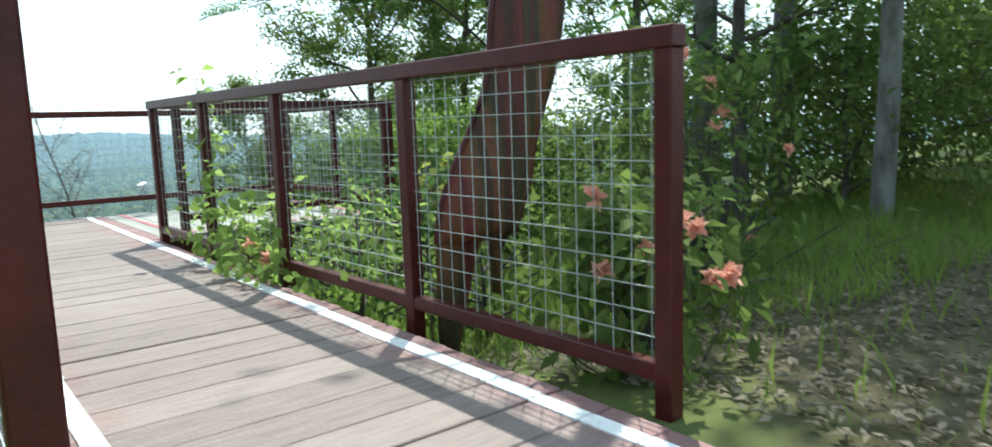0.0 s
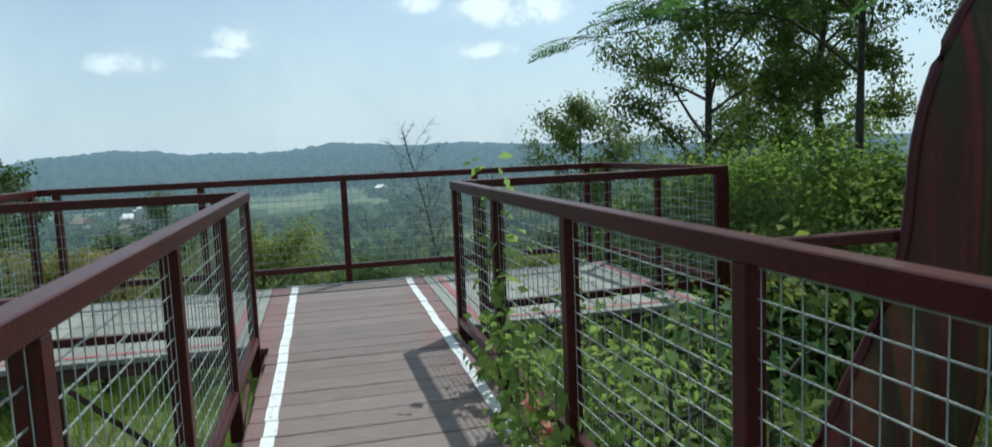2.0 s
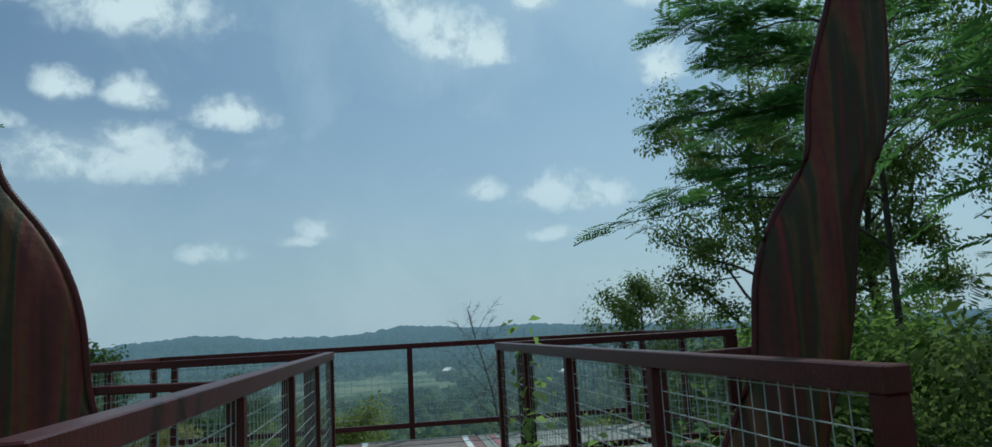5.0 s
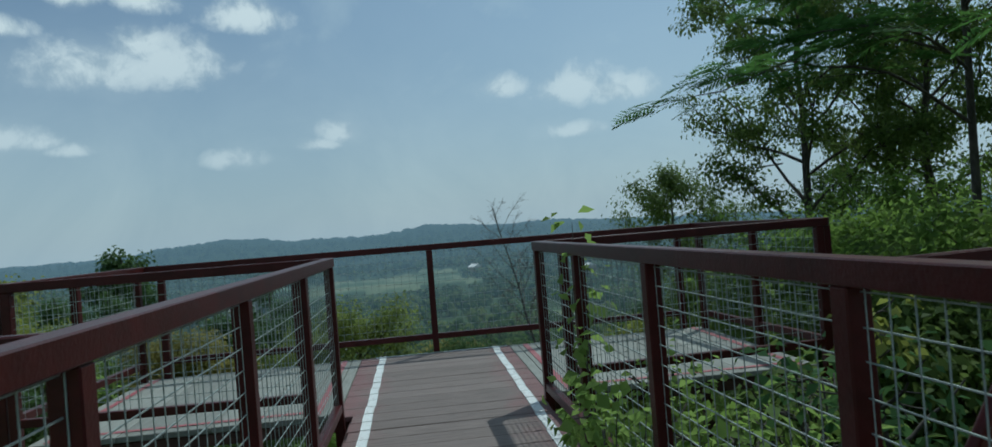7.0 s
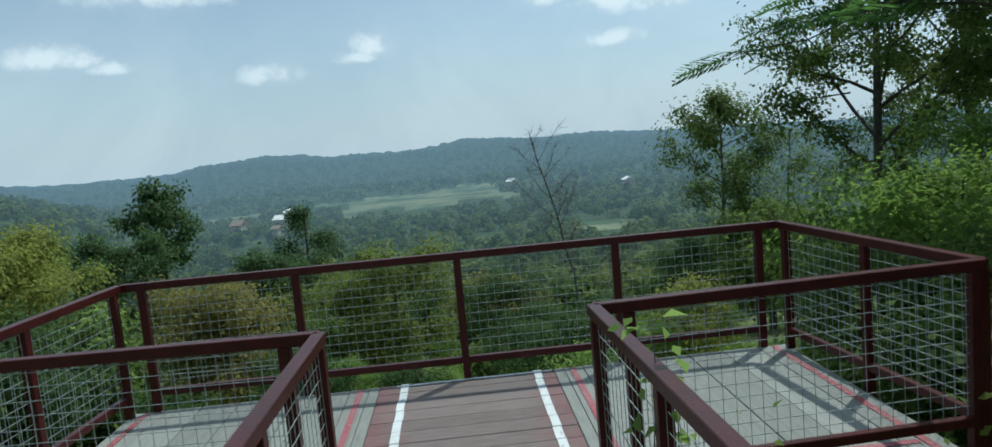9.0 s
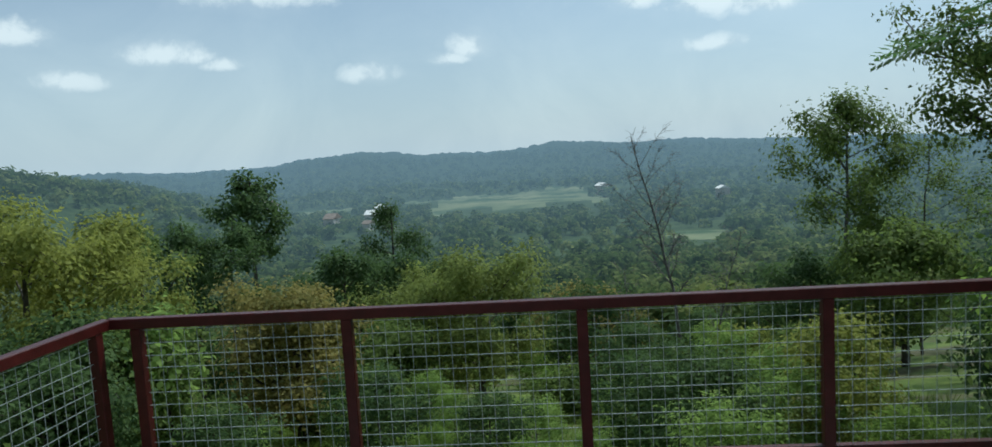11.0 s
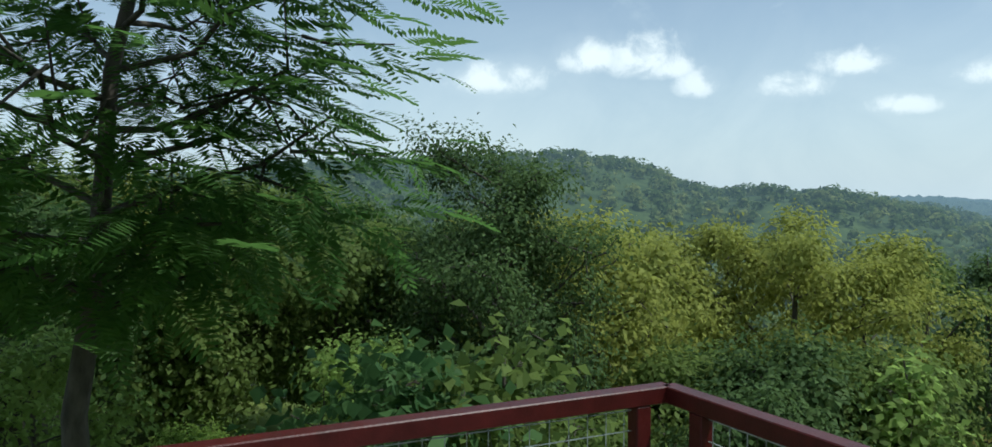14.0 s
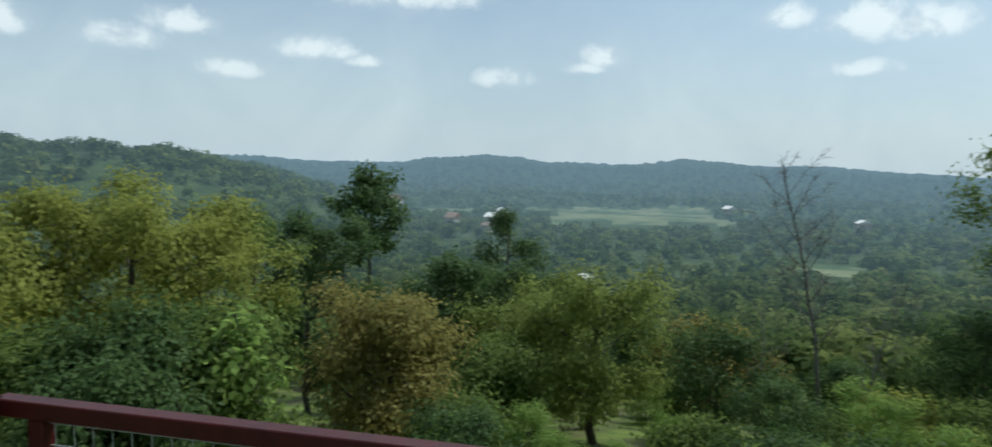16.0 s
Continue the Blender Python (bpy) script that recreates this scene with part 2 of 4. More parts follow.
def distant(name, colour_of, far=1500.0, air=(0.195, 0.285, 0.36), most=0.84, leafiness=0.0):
    """The backdrop beyond the slope: its own colour, the valley's milky air painted in as emission by distance."""
    m = bpy.data.materials.new(name)
    m.use_nodes = True
    t = m.node_tree
    p = t.nodes["Principled BSDF"]
    p.inputs["Roughness"].default_value, p.inputs["Specular IOR Level"].default_value = 0.9, 0.1
    geo = node(t, "ShaderNodeNewGeometry")
    base = colour_of(t, geo)
    t.links.new(base, p.inputs["Base Color"])
    surface = p.outputs[0]
    if leafiness:
        back = node(t, "ShaderNodeBsdfTranslucent")
        t.links.new(base, back.inputs[0])
        leaf = node(t, "ShaderNodeMixShader")
        leaf.inputs[0].default_value = leafiness
        t.links.new(surface, leaf.inputs[1])
        t.links.new(back.outputs[0], leaf.inputs[2])
        surface = leaf.outputs[0]
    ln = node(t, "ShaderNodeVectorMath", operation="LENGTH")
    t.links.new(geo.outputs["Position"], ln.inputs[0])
    # share of emitted haze: none within 60 m of the origin, most far off
    haze_share = ramp(t, calc(t, "DIVIDE", calc(t, "SUBTRACT", ln.outputs["Value"], 60), far), [(0.0, 0.0), (0.12, most * 0.17), (0.35, most * 0.5), (1.0, most)])
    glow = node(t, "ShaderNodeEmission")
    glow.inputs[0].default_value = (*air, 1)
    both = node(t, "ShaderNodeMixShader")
    t.links.new(haze_share, both.inputs[0])
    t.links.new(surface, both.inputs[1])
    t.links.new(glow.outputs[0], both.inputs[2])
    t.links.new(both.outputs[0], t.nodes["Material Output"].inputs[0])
    return m


def ground_colour(t, geo):
    place = geo.outputs["Position"]
    grass = ramp(t, noise_of(t, place, 0.5, 6, 0.65), [(0.35, (0.06, 0.095, 0.024)), (0.65, (0.16, 0.20, 0.05))])
    soil = ramp(t, noise_of(t, place, 3, 6, 0.7), [(0.35, (0.05, 0.038, 0.026)), (0.65, (0.12, 0.095, 0.066))])
    # bare trodden earth under the trees beside the walkway's start
    off = node(t, "ShaderNodeVectorMath", operation="SUBTRACT")
    t.links.new(place, off.inputs[0])
    off.inputs[1].default_value = (2.8, -6.5, -0.4)
    ln = node(t, "ShaderNodeVectorMath", operation="LENGTH")
    t.links.new(off.outputs[0], ln.inputs[0])
    trodden = ramp(t, calc(t, "ADD", calc(t, "DIVIDE", ln.outputs["Value"], 6.0), calc(t, "MULTIPLY", noise_of(t, place, 0.9, 5), 0.5)), [(0.62, 0.9), (0.85, 0.0)])
    bare = calc(t, "MAXIMUM", trodden, ramp(t, noise_of(t, place, 0.35, 5, 0.6), [(0.45, 0.0), (0.6, 0.75)]))
    return blend(t, bare, grass, soil)


def woods_colour(t, geo):
    place = geo.outputs["Position"]
    fine = ramp(t, noise_of(t, place, 0.12, 6, 0.7), [(0.35, (0.034, 0.056, 0.02)), (0.65, (0.075, 0.105, 0.035))])
    return fine


def crowns_colour(t, geo):
    mix = calc(t, "ADD", calc(t, "MULTIPLY", geo.outputs["Random Per Island"], 0.12),
               calc(t, "MULTIPLY", noise_of(t, geo.outputs["Position"], 0.11, 3), 0.95))
    return ramp(t, mix, [(0.34, (0.035, 0.06, 0.022)), (0.52, (0.10, 0.145, 0.045)), (0.70, (0.235, 0.26, 0.088))])


M_RAIL = material("maroon rail paint", rail_paint, 0.4, bump=0.15, bump_scale=90, spec=0.3)
M_WIRE = material("galvanised wire", two_tone((0.27, 0.305, 0.29), (0.42, 0.46, 0.43), 30), 0.5, 0.3)
M_DECK = material("weathered deck board", deck_paint, 0.72, bump=0.5, bump_scale=70)
M_PALE = material("pale platform board", pale_board, 0.75, bump=0.35, bump_scale=60)
M_WHITE = material("white line paint", worn_line((0.80, 0.80, 0.78), (0.32, 0.22, 0.2)), 0.6)
M_REDLINE = material("red line paint", worn_line((0.34, 0.06, 0.075), (0.42, 0.38, 0.35)), 0.6)
M_BEAM = material("dark steel beam", two_tone((0.05, 0.02, 0.018), (0.11, 0.05, 0.04), 8), 0.6, 0.2)
M_CARVED = material("painted carved wood", carved_paint, 0.55, bump=0.3, bump_scale=34, spec=0.3)
M_BARK = material("grey bark", two_tone((0.065, 0.06, 0.05), (0.18, 0.175, 0.155), 9, stretch=(1, 1, 0.35)), 0.9, bump=0.8, bump_scale=22)
M_DARKBARK = material("dark bark", two_tone((0.04, 0.033, 0.026), (0.11, 0.095, 0.075), 9, stretch=(1, 1, 0.4)), 0.9, bump=0.7, bump_scale=24)
M_PALEBARK = material("bleached bare wood", two_tone((0.085, 0.078, 0.07), (0.18, 0.17, 0.155), 5), 0.85)
M_GREEN = leafy("mid green leaf", (0.05, 0.085, 0.02), (0.165, 0.22, 0.058), 0.48)
M_DARKLEAF = leafy("dark green leaf", (0.03, 0.06, 0.022), (0.10, 0.155, 0.05), 0.38)
M_YELLOW = leafy("yellow green leaf", (0.10, 0.125, 0.026), (0.32, 0.34, 0.08), 0.45)
M_RUST = leafy("rust tinted leaf", (0.10, 0.12, 0.03), (0.32, 0.27, 0.085), 0.42)
M_FEATHER = leafy("feathery leaflet", (0.034, 0.08, 0.022), (0.10, 0.19, 0.045), 0.58)
M_OLIVE = leafy("olive leaf", (0.10, 0.13, 0.03), (0.26, 0.30, 0.08), 0.45)
M_BRIGHT = leafy("fresh broad leaf", (0.075, 0.135, 0.03), (0.21, 0.30, 0.062), 0.58)
M_BROAD = leafy("broad bluish leaf", (0.03, 0.075, 0.025), (0.10, 0.18, 0.06), 0.35)
M_PETAL = leafy("salmon petal", (0.62, 0.22, 0.15), (0.86, 0.46, 0.36), 0.4)
M_BLADE = leafy("grass blade", (0.06, 0.10, 0.02), (0.21, 0.28, 0.06), 0.45)
M_SHRUB = leafy("pale shrub leaf", (0.10, 0.17, 0.04), (0.28, 0.38, 0.10), 0.55)
M_LITTER = leafy("dry leaf", (0.075, 0.062, 0.045), (0.24, 0.205, 0.15), 0.15, 0.8)
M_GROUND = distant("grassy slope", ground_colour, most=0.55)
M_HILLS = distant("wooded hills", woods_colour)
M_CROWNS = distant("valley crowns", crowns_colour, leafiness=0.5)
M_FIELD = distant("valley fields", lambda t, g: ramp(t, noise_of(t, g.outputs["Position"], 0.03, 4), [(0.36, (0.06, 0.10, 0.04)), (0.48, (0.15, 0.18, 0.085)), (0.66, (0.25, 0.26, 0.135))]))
M_ROOF = material("sunlit white roof", two_tone((0.62, 0.6, 0.57), (0.85, 0.84, 0.82), 0.8), 0.7)
M_HOUSE = material("pale rendered wall", two_tone((0.5, 0.48, 0.45), (0.68, 0.66, 0.62), 0.6), 0.8)
M_TILE = material("terracotta roof", two_tone((0.19, 0.16, 0.14), (0.27, 0.23, 0.20), 0.9), 0.8)


# ---- mesh helpers ----
def part(name, bm, mat, parent=None, label=""):
    me = bpy.data.meshes.new(name)
    bm.to_mesh(me)
    bm.free()
    return mesh_part(name, me, mat, parent, label)


def mesh_part(name, me, mat, parent=None, label="", smooth=False):
    if mat and not me.materials:
        me.materials.append(mat)
    if smooth:
        me.polygons.foreach_set("use_smooth", [True] * len(me.polygons))
    ob = new(name, me)
    if parent is not None:
        ob.parent = parent
    if label:
        tagged(ob, label=label)
    return ob


def box(bm, a, b, width, height, up=(0, 0, 1), bevel=0.004):
    """A bar from a to b, width across and height along up, with eased edges."""
    a, b, up = Vector(a), Vector(b), Vector(up)
    way = (b - a).normalized()
    side = way.cross(up).normalized()
    top = side.cross(way)
    m = Matrix((side, way, top)).transposed().to_4x4()
    m.translation = (a + b) / 2
    made = bmesh.ops.create_cube(bm, size=1, matrix=m @ Matrix.Diagonal((width, (b - a).length, height, 1)))
    if bevel:
        edges = list({e for v in made["verts"] for e in v.link_edges})
        bmesh.ops.bevel(bm, geom=edges, offset=bevel, segments=1, affect="EDGES")
    return bm


def bar(name, a, b, width, height, mat, parent, up=(0, 0, 1), label="", bevel=0.004):
    return part(name, box(bmesh.new(), a, b, width, height, up, bevel), mat, parent, label)


def thing(name, label, category, group="", place=(0, 0, 0), kind=""):
    return tagged(new(name), label, category, group, kind) if place == (0, 0, 0) else placed(name, label, category, group, place)


def placed(name, label, category, group, place):
    ob = tagged(new(name), label, category, group)
    ob.location = place
    return ob


def sheet(name, corners):
    """A mesh of loose faces from an array (faces, corners, 3)."""
    n, k = corners.shape[:2]
    me = bpy.data.meshes.new(name)
    me.vertices.add(n * k)
    me.vertices.foreach_set("co", np.ascontiguousarray(corners, dtype=np.float32).reshape(-1))
    me.loops.add(n * k)
    me.loops.foreach_set("vertex_index", np.arange(n * k, dtype=np.int32))
    me.polygons.add(n)
    me.polygons.foreach_set("loop_start", np.arange(0, n * k, k, dtype=np.int32))
    me.update(calc_edges=True)
    return me


def unit(v):
    return v / np.maximum(np.linalg.norm(v, axis=-1, keepdims=True), 1e-9)


def blades(rng, roots, ways, length, width, flatness=0.6, wide_at=0.5, face=None):
    """Leaf blades: a kite each, from its root along its way, its face mostly to the sky."""
    n = len(roots)
    ways = unit(ways)
    up = unit(rng.normal(0, 1, (n, 3)) * (1 - flatness) + (np.array([[0, 0, 1.0]]) if face is None else unit(face)) * flatness)
    if face is not None:
        ways = unit(ways - up * (ways * up).sum(1, keepdims=True) * 0.85)
    side = unit(np.cross(ways, up))
    scale = rng.uniform(0.65, 1.3, (n, 1))
    ln, wd = length * scale, width * scale
    lift = np.cross(side, ways) * ln * 0.08
    mid = roots + ways * ln * wide_at
    return np.stack([roots, mid + side * wd / 2 + lift, roots + ways * ln - lift * 2, mid - side * wd / 2 + lift], 1)


def tube(points, radii, sides=6):
    pts = np.asarray(points, float)
    n = len(pts)
    way = unit(np.gradient(pts, axis=0))
    ref = np.where(np.abs(way[:, 2:3]) > 0.9, np.array([[1.0, 0, 0]]), np.array([[0, 0, 1.0]]))
    u = unit(np.cross(way, ref))
    w = np.cross(way, u)
    ang = np.linspace(0, 2 * np.pi, sides, endpoint=False)
    ring = pts[:, None] + np.asarray(radii)[:, None, None] * (np.cos(ang)[None, :, None] * u[:, None] + np.sin(ang)[None, :, None] * w[:, None])
    faces = [(i * sides + j, i * sides + (j + 1) % sides, (i + 1) * sides + (j + 1) % sides, (i + 1) * sides + j)
             for i in range(n - 1) for j in range(sides)]
    return ring.reshape(-1, 3), faces


def tubes_mesh(name, list_of):
    verts, faces, base = [], [], 0
    for pts, radii, sides in list_of:
        v, f = tube(pts, radii, sides)
        verts.append(v)
        faces += [tuple(i + base for i in q) for q in f]
        base += len(v)
    me = bpy.data.meshes.new(name)
    me.from_pydata(np.concatenate(verts).tolist(), [], faces)
    me.update()
    me.polygons.foreach_set("use_smooth", [True] * len(me.polygons))
    return me


# ---- the lie of the land ----
MAIN_RIDGE = [(-180, 0.5), (-70, 1.2), (-47, 0.9), (-36, 0.15), (-31, 0.05), (-27, -0.3), (-23, -0.3), (-20.4, -0.25), (-18.6, 0.2), (-16, 0.5), (-13.9, 0.7), (-11.5, 0.45), (-9.4, 0.05), (-7, 0.1),
              (-4.4, 0.0), (-1.5, 0.2), (0.8, 0.5), (4, 0.42), (7, 0.15), (10, 0.2), (13.5, 0.0), (19, -0.4), (30, -0.9), (60, -0.4), (180, 0.5)]
NEAR_HILL = [(-180, 1.0), (-75, 2.6), (-62, 3.4), (-55, 3.5), (-50, 2.4), (-47.5, 1.1), (-44.4, 0.65), (-41.5, 0.95), (-39.7, 0.45), (-37.8, 0.75), (-35, 0.1), (-31, -0.9),
             (-27, -2.4), (-22, -4.5), (-15, -6.0), (60, -6.0), (180, 1.0)]
EYE = 1.8


def land(x, y):
    x, y = np.asarray(x, float), np.asarray(y, float)
    down = y - 0.30 * np.clip(x - 1.5, 0, 30) + 0.25 * np.clip(-x - 3, 0, 40)
    z = np.interp(down, [-60, -20, -4.6, -3.5, 2.3, 16, 40, 120, 260, 600], [1.5, 0.2, -0.10, -0.3, -1.6, -5.0, -11.5, -26, -37, -38])
    r = np.hypot(x, y)
    az = np.degrees(np.arctan2(x, y))
    ridge = EYE + 1500 * np.tan(np.radians(np.interp(az, *zip(*MAIN_RIDGE))))
    hill = EYE - 4.5 + 400 * np.tan(np.radians(np.interp(az, *zip(*NEAR_HILL))))
    s = np.clip((r - 950) / 550, 0, 1)
    z = z + (ridge - z) * s * s * (3 - 2 * s)
    s = np.clip((r - 170) / 230, 0, 1)
    z = np.where((hill > z) & (r < 900), z + (hill - z) * (s * s * (3 - 2 * s)) * np.clip((900 - r) / 350, 0, 1), z)
    return z


def rough_land(x, y):
    z = land(x, y)
    r = np.hypot(x, y)
    bump = np.sin(x * 0.9 + 1.3 * np.sin(y * 0.7)) * np.sin(y * 1.1 + np.sin(x * 0.5)) * 0.06
    far = (np.sin(x * 0.021 + 2 * np.sin(y * 0.013)) + np.sin(y * 0.027 + 1.5 * np.sin(x * 0.017))) * np.clip((r - 200) / 800, 0, 1) * 2.2
    tops = np.sin(x * 0.33 + 2 * np.sin(y * 0.21)) * np.sin(y * 0.29 + 2 * np.sin(x * 0.17)) * np.clip((r - 500) / 500, 0, 1) * 3.0
    return z - 3.0 * np.clip((r - 800) / 400, 0, 1) + bump * np.clip(r / 4, 0, 1) + far + tops


def ground_grid(radii, turns):
    ang = np.radians(np.concatenate([np.arange(-180, -80, 2.5), np.arange(-80, 50, 0.3), np.arange(50, 180, 2.5)]))
    turns = len(ang)
    rr, aa = np.meshgrid(radii, ang, indexing="ij")
    x, y = rr * np.sin(aa), rr * np.cos(aa)
    v = np.stack([x, y, rough_land(x, y)], -1).reshape(-1, 3)
    n = len(radii)
    faces = [(i * turns + j, (i + 1) * turns + j, (i + 1) * turns + (j + 1) % turns, i * turns + (j + 1) % turns)
             for i in range(n - 1) for j in range(turns)]
    return v, faces


def make_land():
    radii = np.concatenate([[0.01], np.geomspace(0.5, 2600, 150)])
    v, f = ground_grid(radii, 300)
    me = bpy.data.meshes.new("ground")
    me.from_pydata(v.tolist(), [], f)
    me.update()
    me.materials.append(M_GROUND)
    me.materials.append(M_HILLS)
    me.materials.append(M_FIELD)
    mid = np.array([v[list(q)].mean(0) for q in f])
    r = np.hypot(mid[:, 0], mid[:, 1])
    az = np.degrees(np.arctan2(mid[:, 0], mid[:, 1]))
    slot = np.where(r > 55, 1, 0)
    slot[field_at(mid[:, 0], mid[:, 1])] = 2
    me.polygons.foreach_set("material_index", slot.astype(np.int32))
    me.polygons.foreach_set("use_smooth", [True] * len(f))
    tagged(new("ground", me), "grassy hillside falling to a wooded valley and far hills", "ground", kind="structure")


def field_at(x, y):
    r, az = np.hypot(x, y), np.degrees(np.arctan2(x, y))
    a = (np.abs(az + 3.0 + 1.2 * np.sin(r * 0.02)) < 6.6 + 0.8 * np.sin(r * 0.05)) & (r > 505 + 14 * np.sin(az * 0.8)) & (r < 715 + 18 * np.sin(az * 0.9))
    b = (np.abs(az - 11.5) < 2.2 + 0.3 * np.sin(r * 0.1)) & (r > 292) & (r < 338)
    c = (np.abs(az + 17) < 2.2) & (r > 600) & (r < 660)
    return a | b | c


make_land()

# ---- railings: one welded frame a side, with mesh panels between its posts ----
TOP, LOW = 1.06, 0.155
MESH = 0.0735


def railing(name, label, a, b, posts, foot=-0.16, low=LOW, outer=1):
    """A railing from a to b in plan; posts: distances from a. outer: the side (+1 left of the way) on which the mesh hangs."""
    rail = thing(name, label, "railing", "maroon railings round the lookout")
    a, b = Vector((*a, 0)), Vector((*b, 0))
    way = (b - a).normalized()
    side = Vector((-way.y, way.x, 0)) * outer
    up = Vector((0, 0, 1))
    bar("top_rail", a + up * (TOP - 0.03), b + up * (TOP - 0.03), 0.066, 0.06, M_RAIL, rail)
    ends = [posts[0], posts[-1]]
    bar("bottom_rail", a + way * ends[0] + up * low, a + way * ends[1] + up * low, 0.05, 0.055, M_RAIL, rail)
    for d in posts:
        p = a + way * d
        bar("post", p + up * foot, p + up * (TOP - 0.061), 0.06, 0.06, M_RAIL, rail, up=way)
    for d0, d1 in zip(posts, posts[1:]):
        panel_wires(rail, a + way * (d0 + 0.031), a + way * (d1 - 0.031), way, side, low)
    return rail


def panel_wires(rail, p, q, way, side, low):
    bm = bmesh.new()
    off = side * 0.004
    length = (q - p).length
    z0, z1 = low + 0.02, TOP - 0.055
    k = int((z1 - z0) / MESH)
    for i in range(1, k + 1):
        z = Vector((0, 0, z0 + i * MESH + random.uniform(-0.002, 0.002)))
        box(bm, p + z + off, q + z + off, 0.0034, 0.0034, bevel=0)
    n = int(length / MESH)
    start = (length - n * MESH) / 2
    for i in range(n + 1):
        c = p + way * (start + i * MESH) - side * 0.0045
        box(bm, c + Vector((0, 0, z0)), c + Vector((0, 0, z1)), 0.0026, 0.0026, up=way, bevel=0)
    part("mesh_panel", bm, M_WIRE, rail, "galvanised square wire mesh")


L_A, L_B = (-0.695, 0.0), (-0.745, -5.08)
R_A, R_B = (0.69, 0.0), (0.815, -4.79)
FAR_Y = 2.312
C_FL, C_FR, C_NR, C_NL = (-2.695, FAR_Y), (2.70, FAR_Y), (2.85, 0.12), (-2.83, 0.12)
railing("railing", "maroon steel walkway railing with vine at its foot", R_A, R_B, [0.06, 1.13, 2.24, 3.47, 4.757], low=0.085, outer=1)
railing("railing", "maroon steel walkway railing above the grassy bank", L_A, L_B, [0.06, 1.17, 2.37, 3.58, 5.04], low=0.085, outer=-1)
railing("railing", "maroon steel railing along the valley edge", C_FL, C_FR, [0.17, 1.39, 2.70, 4.01, 5.22], outer=1)
railing("railing", "maroon steel railing closing the platform wing", C_FR, C_NR, [0.12, 1.17, 2.18], outer=1)
railing("railing", "maroon steel railing closing the platform wing", C_FL, C_NL, [0.12, 1.21, 2.18], outer=-1)
railing("railing", "maroon steel railing behind the platform wing", R_A, C_NR, [0.18, 2.10], outer=-1)
railing("railing", "maroon steel railing behind the platform wing", L_A, C_NL, [0.18, 2.06], outer=1)

# ---- the steel frame under the deck ----
frame_steel = thing("deck_frame", "dark steel beams and columns under the deck", "deck frame")
for x in (-0.62, 0.64):
    bar("beam", (x, -6.9, -0.105), (x, 2.28, -0.105), 0.06, 0.12, M_BEAM, frame_steel)
for y in (0.2, 1.25, 2.22):
    bar("joist", (-2.72, y, -0.095), (2.74, y, -0.095), 0.05, 0.08, M_BEAM, frame_steel)
for x, y in ((-2.66, 0.2), (-2.66, 2.22), (2.68, 0.2), (2.68, 2.22), (-0.62, 0.2), (0.64, 0.2), (-0.62, 2.22), (0.64, 2.22), (-0.62, -2.3), (0.64, -2.3)):
    bar("column", (x, y, float(land(x, y)) - 0.3), (x, y, -0.166), 0.09, 0.09, M_BEAM, frame_steel, up=(0, 1, 0))
bar("brace", (-0.75, -2.6, -0.75), (-0.75, -0.1, -0.17), 0.03, 0.03, M_BEAM, frame_steel)
bar("brace", (-1.9, 0.14, -0.17), (-0.8, 0.14, -1.2), 0.03, 0.03, M_BEAM, frame_steel)


# ---- the gate: two carved painted trunks with a hung frame ----
GATE_Y = -3.56
SOFT = np.hanning(7)[1:-1] / np.hanning(7).sum()


